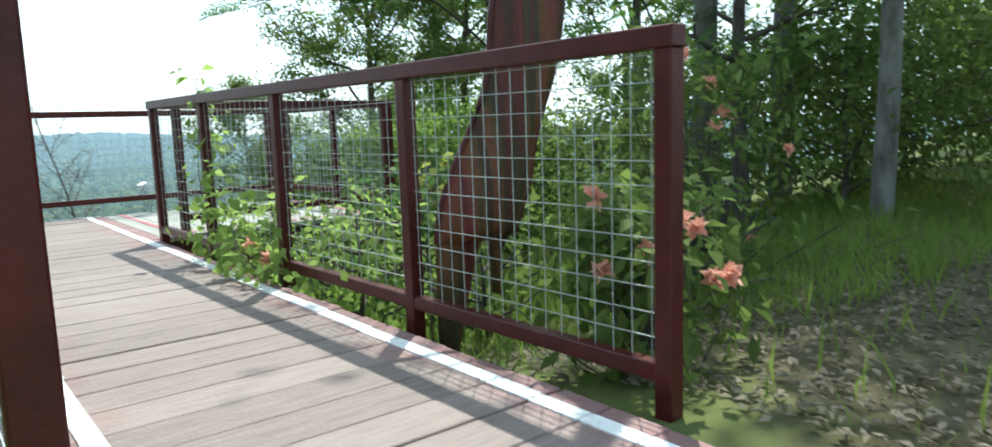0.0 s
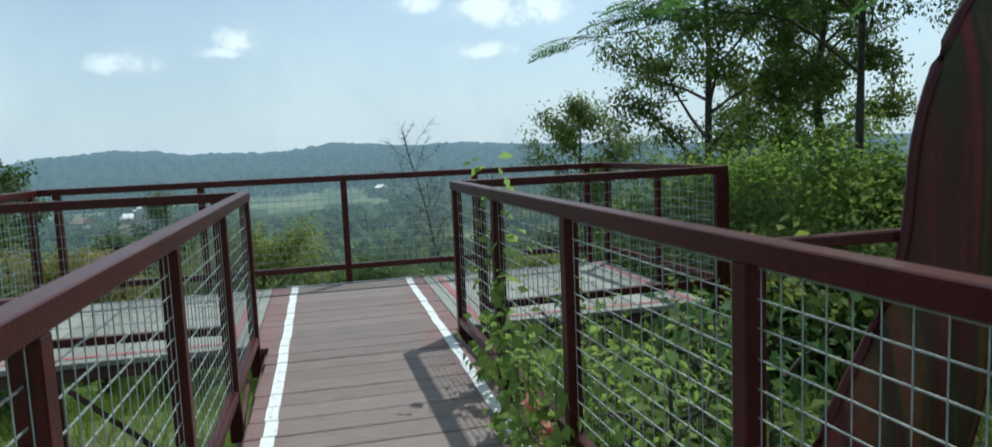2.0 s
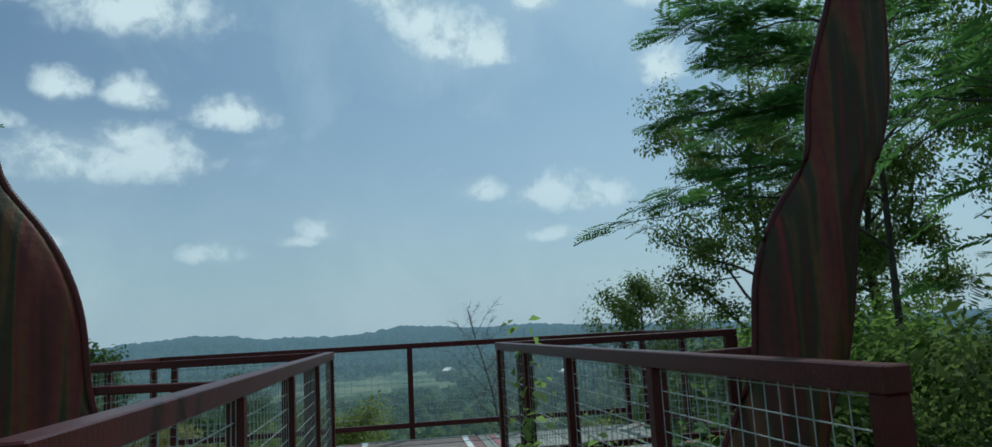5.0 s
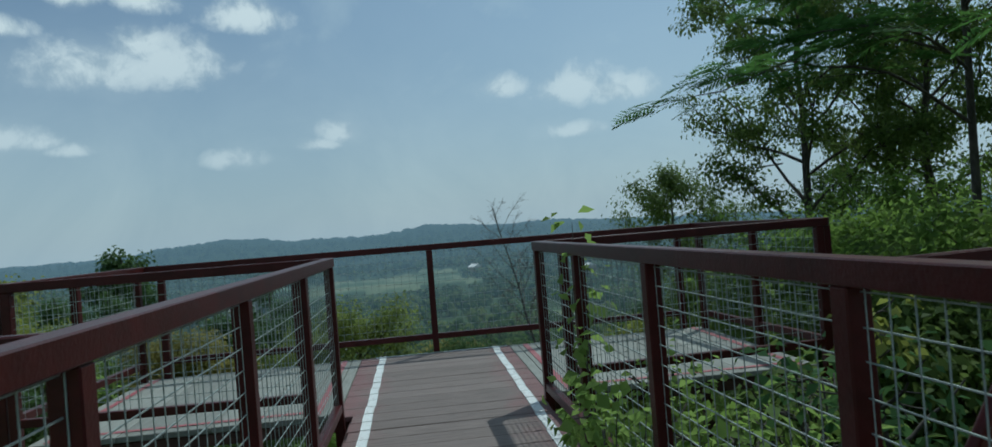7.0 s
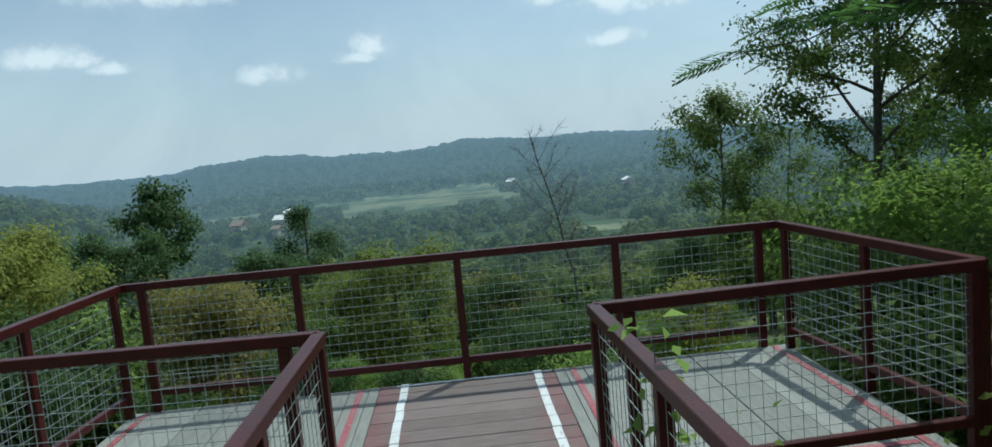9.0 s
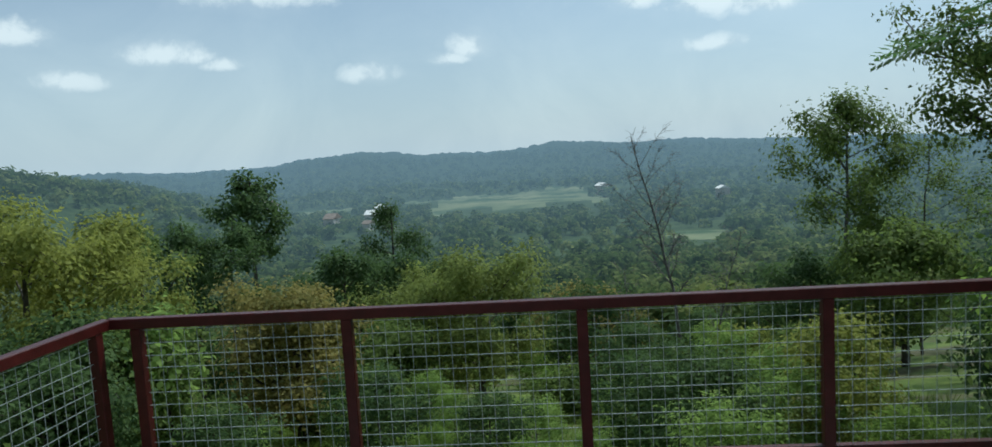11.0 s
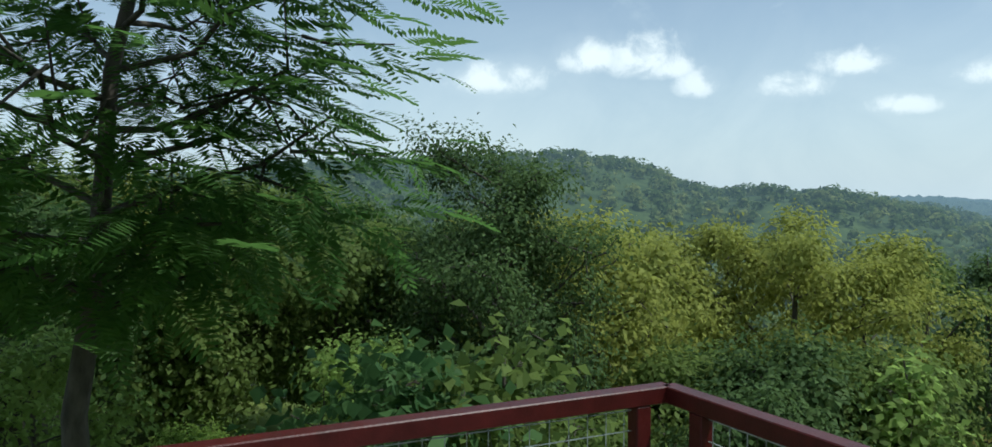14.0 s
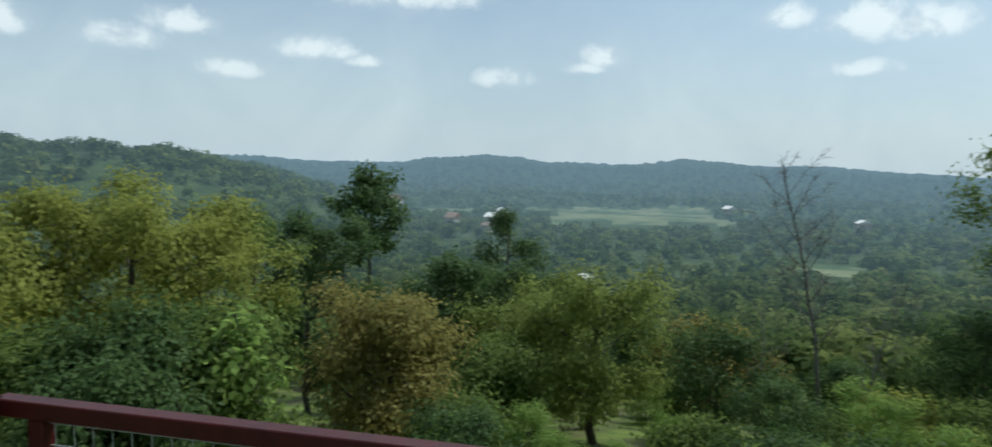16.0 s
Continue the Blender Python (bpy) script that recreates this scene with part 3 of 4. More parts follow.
def carved_trunk(sign):
    """The outline in height, inner edge and outer edge, swept as a lens-shaped body that twists."""
    outline = [(0.3, 0.84, 1.235), (0.4, 0.85, 1.29), (0.5, 0.875, 1.334), (0.6, 0.925, 1.365), (0.7, 0.984, 1.385), (0.8, 1.046, 1.41), (0.9, 1.10, 1.46), (1.0, 1.14, 1.51),
               (1.1, 1.155, 1.535), (1.2, 1.158, 1.562), (1.3, 1.172, 1.575), (1.4, 1.202, 1.596), (1.5, 1.248, 1.613), (1.6, 1.305, 1.645), (1.7, 1.40, 1.705), (1.76, 1.455, 1.74),
               (1.9, 1.466, 1.79), (2.0, 1.475, 1.82), (2.1, 1.497, 1.835), (2.2, 1.53, 1.845), (2.45, 1.63, 1.86), (2.73, 1.69, 1.88), (2.97, 1.63, 1.80), (3.22, 1.52, 1.66),
               (3.47, 1.43, 1.52), (3.61, 1.41, 1.445)]
    hs, ins, outs = (np.array(c) for c in zip(*outline))
    heights = np.linspace(0.33, 3.61, 60)
    bm = bmesh.new()
    rings, sides = [], 44
    shift = 0.0 if sign > 0 else 0.06
    ins, outs = (np.convolve(np.interp(np.pad(heights, 2, mode='reflect', reflect_type='odd'), hs, e), SOFT, 'valid') for e in (ins, outs))
    for h in heights:
        lo, hi = np.interp(h, heights, ins), np.interp(h, heights, outs)
        mid, half = (lo + hi) / 2, (hi - lo) / 2
        deep = 0.22 * half + 0.03
        ring = []
        for j in range(sides):
            g = 2 * math.pi * j / sides
            flute = 1 + 0.10 * math.sin(7 * g + h * 2.6)
            ring.append(bm.verts.new((sign * (mid + shift + half * math.cos(g)), GATE_Y + deep * math.sin(g) * flute, h)))
        rings.append(ring)
    for r0, r1 in zip(rings, rings[1:]):
        for j in range(sides):
            bm.faces.new((r0[j], r0[(j + 1) % sides], r1[(j + 1) % sides], r1[j]))
    bm.faces.new(rings[-1])
    bm.faces.new(rings[0][::-1])
    # the split foot: a leg down to the bank and a short prong beside it
    for x0, x1, w0, w1, tip_z in ((0.96, 0.885, 0.25, 0.09, -0.45), (1.165, 1.145, 0.15, 0.014, 0.07)):
        prev = None
        for k in range(7):
            u = k / 6
            c, hw = x0 + (x1 - x0) * min(1, 1.8 * u), (w0 + (w1 - w0) * min(1, 1.6 * u)) / 2
            ring = [bm.verts.new((sign * (c + shift + hw * math.cos(2 * math.pi * j / 10)), GATE_Y + 0.035 * math.sin(2 * math.pi * j / 10), 0.37 + (tip_z - 0.37) * u)) for j in range(10)]
            if prev:
                for j in range(10):
                    bm.faces.new((prev[j], prev[(j + 1) % 10], ring[(j + 1) % 10], ring[j]))
            prev = ring
        bm.faces.new(prev)
    bmesh.ops.recalc_face_normals(bm, faces=bm.faces)
    for f in bm.faces:
        f.smooth = True
    gate = thing("gate_post", "tall twisting trunk-shaped gate post in red-brown paint", "sculpture", "pair of carved gate posts")
    trunk = part("trunk", bm, M_CARVED, gate)
    for edge, out in ((ins, -1), (outs, 1)):
        line = np.stack([sign * (edge + shift + 0.004 * out), np.full(60, GATE_Y), heights], 1)
        mesh_part("edge_trim", tubes_mesh("edge_trim", [(line, np.full(60, 0.013), 8)]), M_RAIL, trunk, "maroon painted edge")
    near = 0.80 if sign > 0 else 0.735
    bar("tie_bar", (sign * near, -3.44, 1.03), (sign * (1.19 + shift), GATE_Y + 0.02, 1.045), 0.03, 0.03, M_RAIL, gate)


carved_trunk(1)
carved_trunk(-1)
hung = thing("hanging_frame", "dark wooden diamond frame hung between the gate posts", "sign")
bar("cross_bar", (-1.5, GATE_Y, 3.40), (1.44, GATE_Y, 3.40), 0.05, 0.06, M_BEAM, hung)
tip = [(0.12, 2.49), (0.44, 2.75), (0.12, 3.03), (-0.20, 2.75)]
for (x0, z0), (x1, z1) in zip(tip, tip[1:] + tip[:1]):
    bar("edge", (x0 - 0.06, GATE_Y, z0), (x1 - 0.06, GATE_Y, z1), 0.03, 0.03, M_BEAM, hung, up=(0, 1, 0))
bar("mullion", (0.06, GATE_Y, 2.50), (0.06, GATE_Y, 3.02), 0.02, 0.02, M_BEAM, hung, up=(0, 1, 0))
bar("cord", (0.06, GATE_Y, 3.03), (0.06, GATE_Y, 3.37), 0.008, 0.008, M_BEAM, hung, up=(0, 1, 0), bevel=0)


# ---- trees and shrubs ----
def skeleton(rng, height, trunk_r, crown_base, crown_r, limbs=14, subs=4, rise=0.55, lean=0.0, profile=None, wobble=1.0):
    """Tubes of trunk and limbs, and the points round which leaves grow."""
    profile = profile or (lambda u: math.sin(math.pi * min(0.98, 0.12 + 0.85 * u)) ** 0.7)
    k = 9
    hs = np.linspace(0, 1, k)
    drift = np.cumsum(rng.normal(0, 0.03, (k, 2)) * height / 4, 0) * wobble
    trunk = np.stack([drift[:, 0] + lean * height * hs ** 1.5, drift[:, 1], hs * height * 0.93], 1)
    trunk[0, :2] = 0
    parts = [(trunk, trunk_r * (1 - 0.85 * hs) + 0.006, 8)]
    spots = []
    for i in range(limbs):
        u = (i + rng.uniform(0, 1)) / limbs
        t = crown_base + (0.97 - crown_base) * u
        root = np.array([np.interp(t, hs, trunk[:, c]) for c in range(3)])
        g = i * 2.4 + rng.uniform(-0.5, 0.5)
        ln = crown_r * profile(u) * rng.uniform(0.75, 1.15)
        q = np.linspace(0, 1, 5)
        bend = rng.normal(0, 0.08, (5, 3)) * ln * q[:, None]
        limb = root + np.stack([np.cos(g) * q * ln, np.sin(g) * q * ln, (rise * q + 0.15 * q * q) * ln * rng.uniform(0.5, 1.2)], 1) + bend
        r0 = max(0.008, trunk_r * (1 - 0.8 * t) * 0.5)
        parts.append((limb, r0 * (1 - 0.8 * q) + 0.003, 5))
        spots += [limb[2], limb[3], limb[4]]
        for s in range(subs):
            a = rng.uniform(0.35, 0.95)
            base = np.array([np.interp(a, q, limb[:, c]) for c in range(3)])
            way = unit(rng.normal(0, 1, 3) + np.array([np.cos(g), np.sin(g), 0.4]) * 0.9)
            sub = base + way * ln * 0.42 * np.linspace(0, 1, 3)[:, None] + rng.normal(0, 0.03, (3, 3)) * ln
            parts.append((sub, np.array([0.4, 0.25, 0.12]) * r0 + 0.002, 4))
            spots += [sub[1], sub[2]]
    spots.append(trunk[-1])
    return parts, np.array(spots)


def leaf_cloud(rng, spots, count, sigma, length, width, flatness=0.7, droop=0.2):
    """Leaves in clumps round the spots, their faces turned out of the clump and the crown, as they grow to the light."""
    at = spots[rng.integers(0, len(spots), count)]
    heart = spots.mean(0)
    reach = max(0.05, float(np.linalg.norm(spots - heart, axis=1).max()))
    off = rng.normal(0, sigma, (count, 3)) * np.array([1, 1, 0.75])
    ways = unit(off + rng.normal(0, sigma * 0.7, (count, 3))) + np.array([0, 0, -droop])
    face = (at + off - heart) / reach * 0.9 + off / max(sigma, 0.01) * 0.45 + np.array([0, 0, 0.55])
    return blades(rng, at + off, ways, length, width, flatness, face=face)


def fronds(rng, spots, count, sigma, length, pairs=12):
    """Feathery leaves scattered round the spots, pointing out of the crown."""
    at = spots[rng.integers(0, len(spots), count)] + rng.normal(0, sigma, (count, 3)) * np.array([1, 1, 0.6])
    out = at - spots.mean(0)
    ways = unit(unit(out) * np.array([1, 1, 0.2]) + rng.normal(0, 0.45, (count, 3)) * np.array([1, 1, 0.45]))
    return frond_blades(rng, at, ways, length, pairs)


def frond_blades(rng, at, ways, length, pairs=12, broad=0.04):
    """Each a drooping stalk with paired narrow leaflets."""
    count = len(at)
    up = unit(np.array([0, 0, 1.0]) + rng.normal(0, 0.25, (count, 3)))
    side = unit(np.cross(ways, up))
    ln = length * rng.uniform(0.7, 1.25, (count, 1))
    made = []
    for k in range(pairs):
        u = (k + 1) / pairs
        root = at + ways * ln * u + np.array([0, 0, -0.22]) * ln * u * u
        size = ln * 0.36 * (math.sin(math.pi * (0.15 + 0.75 * u)) ** 0.6)
        for s in (-1, 1):
            leg = unit(side * s + ways * 0.55 + rng.normal(0, 0.06, (count, 3)) + np.array([0, 0, -0.12]))
            cross = unit(ways - leg * 0.4) * ln * broad
            made.append(np.stack([root, root + leg * size * 0.55 + cross, root + leg * size, root + leg * size * 0.55 - cross], 1))
    return np.concatenate(made)


def layered_tree(label, seed, x, y, top, ends, length, per_limb, mat, trunk_r=0.13):
    """A feathery tree of long, nearly level limbs, each carrying a flat layer of fronds; ends: where its limbs end."""
    rng = np.random.default_rng(seed)
    foot = float(rough_land(x, y)) - 0.1
    q = np.linspace(0, 1, 10)
    trunk = np.stack([x + 0.25 * np.sin(2.4 * q), y + 0.2 * np.sin(3 * q), foot + (top - foot) * q], 1)
    tubes, roots, ways = [(trunk, trunk_r * (1 - 0.75 * q) + 0.012, 8)], [], []
    for ex, ey, ez in ends:
        end = np.array([ex, ey, ez])
        span = math.hypot(ex - x, ey - y)
        start_z = min(top - 0.2, max(foot + 1.5, ez - 0.12 * span))
        start = np.array([np.interp(start_z, trunk[:, 2], trunk[:, c]) for c in range(3)])
        p = np.linspace(0, 1, 9)[:, None]
        limb = start + (end - start) * p + np.array([0, 0, 1.0]) * (0.5 * np.sin(np.pi * p) * 0.25 * span) + rng.normal(0, 0.035, (9, 3)) * p * span * 0.5
        tubes.append((limb, 0.028 * (1 - 0.85 * p[:, 0]) + 0.004, 5))
        along = unit(limb[-1] - limb[0])
        across = unit(np.cross(along, [0, 0, 1.0]))
        for k in range(10):
            u = 0.25 + 0.75 * (k + rng.uniform(0, 1)) / 10
            base = np.array([np.interp(u, p[:, 0], limb[:, c]) for c in range(3)])
            way = unit(along * 0.75 + across * (1 if k % 2 else -1) * rng.uniform(0.5, 1.0) + np.array([0, 0, rng.uniform(-0.1, 0.15)]))
            reach = span * 0.34 * (1.15 - 0.6 * u)
            twig = base + way * reach * np.linspace(0, 1, 4)[:, None] + np.array([0, 0, -0.1]) * reach * np.linspace(0, 1, 4)[:, None] ** 2
            tubes.append((twig, np.linspace(0.009, 0.003, 4), 4))
            n = per_limb // 10
            v = rng.uniform(0.15, 1.0, n)
            roots.append(np.stack([np.interp(v, np.linspace(0, 1, 4), twig[:, c]) for c in range(3)], 1) + rng.normal(0, 0.05, (n, 3)))
            ways.append(unit(way + rng.normal(0, 0.5, (n, 3)) * np.array([1, 1, 0.25])))
    tree = thing("feathery_tree", label, "tree", "feathery trees")
    mesh_part("trunk", tubes_mesh("trunk", tubes), M_DARKBARK, tree)
    mesh_part("crown", sheet("crown", frond_blades(rng, np.concatenate(roots), np.concatenate(ways), length, 11, 0.034)), mat, tree)


def make_tree(name, label, seed, height, trunk_r, crown_base, crown_r, count, leaf, mat, bark=None, sigma=0.28, feather=False, limbs=14,
              subs=4, rise=0.55, lean=0.0, flatness=0.7, group="", profile=None, category="tree", wobble=1.0):
    rng = np.random.default_rng(seed)
    parts, spots = skeleton(rng, height, trunk_r, crown_base, crown_r, limbs, subs, rise, lean, profile, wobble)
    tree = thing(name, label, category, group)
    mesh_part("trunk", tubes_mesh("trunk", parts), bark or M_DARKBARK, tree)
    if count:
        made = fronds(rng, spots, count, sigma, leaf[0]) if feather else leaf_cloud(rng, spots, count, sigma, leaf[0], leaf[1], flatness)
        mesh_part("crown", sheet("crown", made), mat, tree)
    return tree


def stand(tree, x, y, turn=0.0, size=1.0, sink=0.1, copy=True):
    m = pose(x, y, float(rough_land(x, y)) - sink, 0, 0, turn) @ Matrix.Scale(size, 4)
    if copy:
        return copy_thing(tree, m)
    tree.matrix_basis = m
    return tree


def to_top(x, y, top):
    """How high a tree must be at x, y for its top to reach that level."""
    return top - float(rough_land(x, y)) + 0.1


def polar(az, d, x0=-0.5, y0=0.4):
    return x0 + d * math.sin(radians(az)), y0 + d * math.cos(radians(az))


# the slope below the platform, as seen over the valley railing
def slope_tree(kind, az, d, top, seed, turn=0.0):
    x, y = polar(az, d)
    h = to_top(x, y, top)
    n, big = (16000, 0.78) if d < 16 else (13500, 0.9) if d < 26 else (8500, 1.2)
    spread = min(1.0, 0.17 * h + 0.12)
    build = {
        "yellow": lambda: make_tree("slope_tree", "leafy yellow-green tree on the slope", seed, h, 0.16, 0.18, 2.5 * spread, n, (0.15 * big, 0.095 * big), M_YELLOW, sigma=0.26, group="yellow-green slope trees", limbs=13, subs=3),
        "dark": lambda: make_tree("slope_tree", "dense dark green tree on the slope", seed, h, 0.15, 0.12, 2.3 * spread, n, (0.14 * big, 0.08 * big), M_DARKLEAF, sigma=0.26, group="dark slope trees", limbs=13, subs=3),
        "green": lambda: make_tree("slope_tree", "mid-green bushy tree on the slope", seed, h, 0.15, 0.15, 2.3 * spread, n, (0.15 * big, 0.09 * big), M_GREEN, sigma=0.26, group="green slope trees", limbs=13, subs=3),
        "olive": lambda: make_tree("slope_tree", "round olive-leaved tree on the slope", seed, h, 0.15, 0.15, 2.2 * spread, n, (0.15 * big, 0.09 * big), M_OLIVE, sigma=0.26, group="olive slope trees", limbs=13, subs=3),
        "rust": lambda: make_tree("slope_tree", "round tree with rust-tinted leaves on the slope", seed, h, 0.14, 0.15, 2.1 * spread, n, (0.14 * big, 0.09 * big), M_RUST, sigma=0.26, group="rust-tinted slope trees", limbs=13, subs=3),
    }[kind]
    return stand(build(), x, y, turn, copy=False)


SLOPE = [("yellow", -50, 20, 0.7, 1), ("yellow", -45, 22, 1.2, 2), ("yellow", -40, 20, 0.9, 3), ("yellow", -35.5, 23, 0.7, 4), ("yellow", -56, 16, 0.9, 5),
         ("dark", -40, 12, -0.7, 6), ("green", -35, 12.5, -0.9, 7), ("green", -31, 30, 0.3, 8), ("dark", -27.5, 33, 0.2, 9), ("dark", -25, 34, -0.1, 10),
         ("rust", -21.2, 15.5, -1.1, 11), ("green", -17.0, 16, -3.9, 12), ("green", -13, 21, -3.6, 13), ("olive", -5.0, 22, -1.5, 14), ("olive", -9.5, 25, -2.8, 15),
         ("dark", -12.3, 38, 0.1, 16), ("rust", 4.6, 30, -4.3, 17), ("green", 11, 24, -6.0, 18), ("yellow", 17, 26, -5.6, 19), ("green", 22, 22, -4.5, 20),
         ("green", 3, 17, -4.4, 23), ("dark", -16.8, 27, -1.7, 24), ("dark", -13.6, 29, -2.2, 44), ("dark", -9, 42, -4.2, 25),
         ("green", 28, 26, -1.5, 26), ("dark", -66, 14, 1.2, 27), ("green", -74, 13, 1.2, 28), ("yellow", -61, 22, 1.2, 29), ("green", 0.5, 36, -7.0, 30), ("dark", 13, 38, -7.5, 31),
         ("green", 8, 13, -4.6, 32), ("green", 15, 14, -4.4, 33), ("rust", -14.5, 30, -5.0, 34), ("dark", -2, 46, -8.0, 35), ("green", -85, 12, 0.8, 36), ("dark", -95, 11, 1.5, 37), ("green", -48, 13, -1.2, 38), ("green", -56, 10, -1.6, 39),
         ("green", -79, 18, 2.0, 46), ("yellow", -88, 20, 1.8, 47), ("green", -97, 17, 2.4, 48), ("dark", -72, 20, 1.7, 49), ("green", -106, 18, 2.2, 50)]
for kind, az, d, top, seed in SLOPE:
    slope_tree(kind, az, d, top, seed, seed * 47)

# the tall thin tree that rises above the slope
x, y = polar(-22.4, 44)
stand(make_tree("tall_tree", "tall dark tree with a ragged high crown", 41, to_top(x, y, 2.0), 0.22, 0.62, 2.2, 3600, (0.3, 0.17), M_DARKLEAF, sigma=0.32, limbs=10, subs=3), x, y, 0, copy=False)
# the bare tree
x, y = 5.6, 30.0
bare = make_tree("bare_tree", "leafless tree with thin pale branches", 45, to_top(x, y, 3.0), 0.085, 0.35, 1.8, 0, (0.1, 0.1), M_GREEN, bark=M_PALEBARK, limbs=22, subs=13, rise=1.25, wobble=1.6, lean=-0.14)
stand(bare, x, y, 0, copy=False)
stand(bare, 6.0, 26.0, 150, 0.55)
stand(bare, 2.6, 25.0, 260, 0.45)

# the dark-leaved tree and the broad-leaved shrubs beside the platform's end
x, y = polar(-61.5, 11.5)
stand(make_tree("dark_tree", "tall bushy tree with small dark leaves", 51, to_top(x, y, 2.6), 0.14, 0.1, 1.75, 28000, (0.078, 0.042), M_DARKLEAF, sigma=0.19, limbs=24, subs=5, rise=0.7, profile=lambda u: 1.08 - 0.66 * u + 0.12 * math.sin(15 * u)), x, y, 0, copy=False)
x, y = polar(-54.5, 13.5)
stand(make_tree("pale_topped_tree", "slim tree with yellowing leaf tips", 52, to_top(x, y, 1.6), 0.1, 0.2, 1.1, 5000, (0.12, 0.07), M_YELLOW, sigma=0.26, limbs=14), x, y, 0, copy=False)
for i, (az, d, top, seed, wide) in enumerate(((-69, 5.8, 0.55, 53, 0.8), (-61, 6.2, 0.6, 54, 0.8))):
    x, y = polar(az, d)
    stand(make_tree("broadleaf_shrub", "shrub with broad heart-shaped green leaves", seed, to_top(x, y, top), 0.04, 0.15, wide, 1500, (0.135, 0.10), M_BROAD if i != 1 else M_GREEN, sigma=0.2,
                    limbs=12, group="broad-leaved shrubs", flatness=0.5, category="shrub"), x, y, 0, copy=False)
x, y = polar(-33, 11.8)
stand(make_tree("fresh_shoot", "young tree with large light green leaves", 56, to_top(x, y, -0.3), 0.05, 0.35, 0.65, 620, (0.16, 0.11), M_SHRUB, sigma=0.17, limbs=9, category="tree"), x, y, 0, copy=False)

# feathery trees: one leaning over the platform's end, others beyond the walkway
feather = "tree with long feathery fern-like leaves"
stand(make_tree("feathery_tree", feather, 61, 7.0, 0.10, 0.34, 1.7, 2500, (0.40, 0), M_FEATHER, sigma=0.25, feather=True, limbs=30, subs=5, rise=0.3, lean=0.12, group="feathery trees"), -6.7, 0.3, 90, copy=False)
layered_tree(feather, 63, 8.4, 5.4, 7.6, [(3.95, 4.2, 2.75), (4.7, 5.6, 4.6), (5.1, 6.2, 6.5), (5.3, 6.3, 3.6), (5.9, 5.7, 5.7), (5.5, 4.2, 3.4), (5.8, 6.9, 7.2), (7.6, 3.2, 5.6), (8.6, 2.4, 4.4),
                                            (11.2, 4.2, 4.8), (11.6, 6.2, 6.0), (9.6, 8.4, 5.4), (7.4, 8.2, 6.4), (6.4, 7.8, 4.8), (10.4, 3.6, 6.6), (7.0, 4.6, 7.6), (6.2, 5.0, 4.6), (6.4, 6.2, 6.4)], 0.5, 90, M_FEATHER, 0.07)
stand(make_tree("feathery_tree", feather, 64, 5.2, 0.09, 0.3, 1.7, 420, (0.42, 0), M_FEATHER, sigma=0.3, feather=True, limbs=16, subs=4, rise=0.25, group="feathery trees"), 5.7, -1.9, 20, copy=False)

# the tall small-leaved trees and the bushes on the right bank
for x, y, h, r, n, mat, seed in ((11.0, 15.0, 13.5, 2.9, 24000, M_GREEN, 71), (14.2, 14.5, 14, 3.2, 24000, M_GREEN, 72), (18.5, 11, 13, 3.0, 18000, M_GREEN, 73), (17.5, 20, 15, 3.4, 18000, M_GREEN, 76)):
    stand(make_tree("tall_bank_tree", "tall tree with small loose leaves in ragged clumps", seed, h, 0.17, 0.3, r, n, (0.13, 0.075), mat, bark=M_DARKBARK, sigma=0.2, limbs=19, subs=7, rise=0.9, group="tall bank trees", flatness=0.8,
                    profile=lambda u: 0.7 + 0.4 * math.sin(3.1 * u), wobble=1.6), x, y, seed * 31, copy=False)
x, y = 12.1, 29.0
stand(make_tree("round_tree", "small tree with a ragged airy crown", 74, to_top(x, y, 4.0), 0.13, 0.45, 2.3, 9500, (0.17, 0.095), M_GREEN, bark=M_BARK, sigma=0.3, limbs=13, subs=5, rise=0.7, flatness=0.8), x, y, 0, copy=False)
BANK = [(14.6, 28, 2.0, M_GREEN, 75, 2.2), (6.3, 6.0, 0.55, M_BRIGHT, 76, 1.7), (8.0, 7.5, 0.9, M_BRIGHT, 77, 1.8), (5.0, 4.0, 0.0, M_GREEN, 78, 1.4), (10.5, 9.5, 1.6, M_BRIGHT, 79, 2.0),
        (15.5, 21, 2.4, M_DARKLEAF, 80, 2.4), (7.4, 3.6, 0.8, M_BRIGHT, 81, 1.3), (4.3, 1.6, -0.1, M_GREEN, 82, 1.1)]
for x, y, top, mat, seed, r in BANK:
    stand(make_tree("bank_bush", "bushy green shrub on the bank", seed, to_top(x, y, top), 0.06, 0.05, r, 8500, (0.112, 0.066), mat, sigma=0.22, limbs=20, subs=5, group="bushes on the bank", category="shrub"), x, y, 0, copy=False)

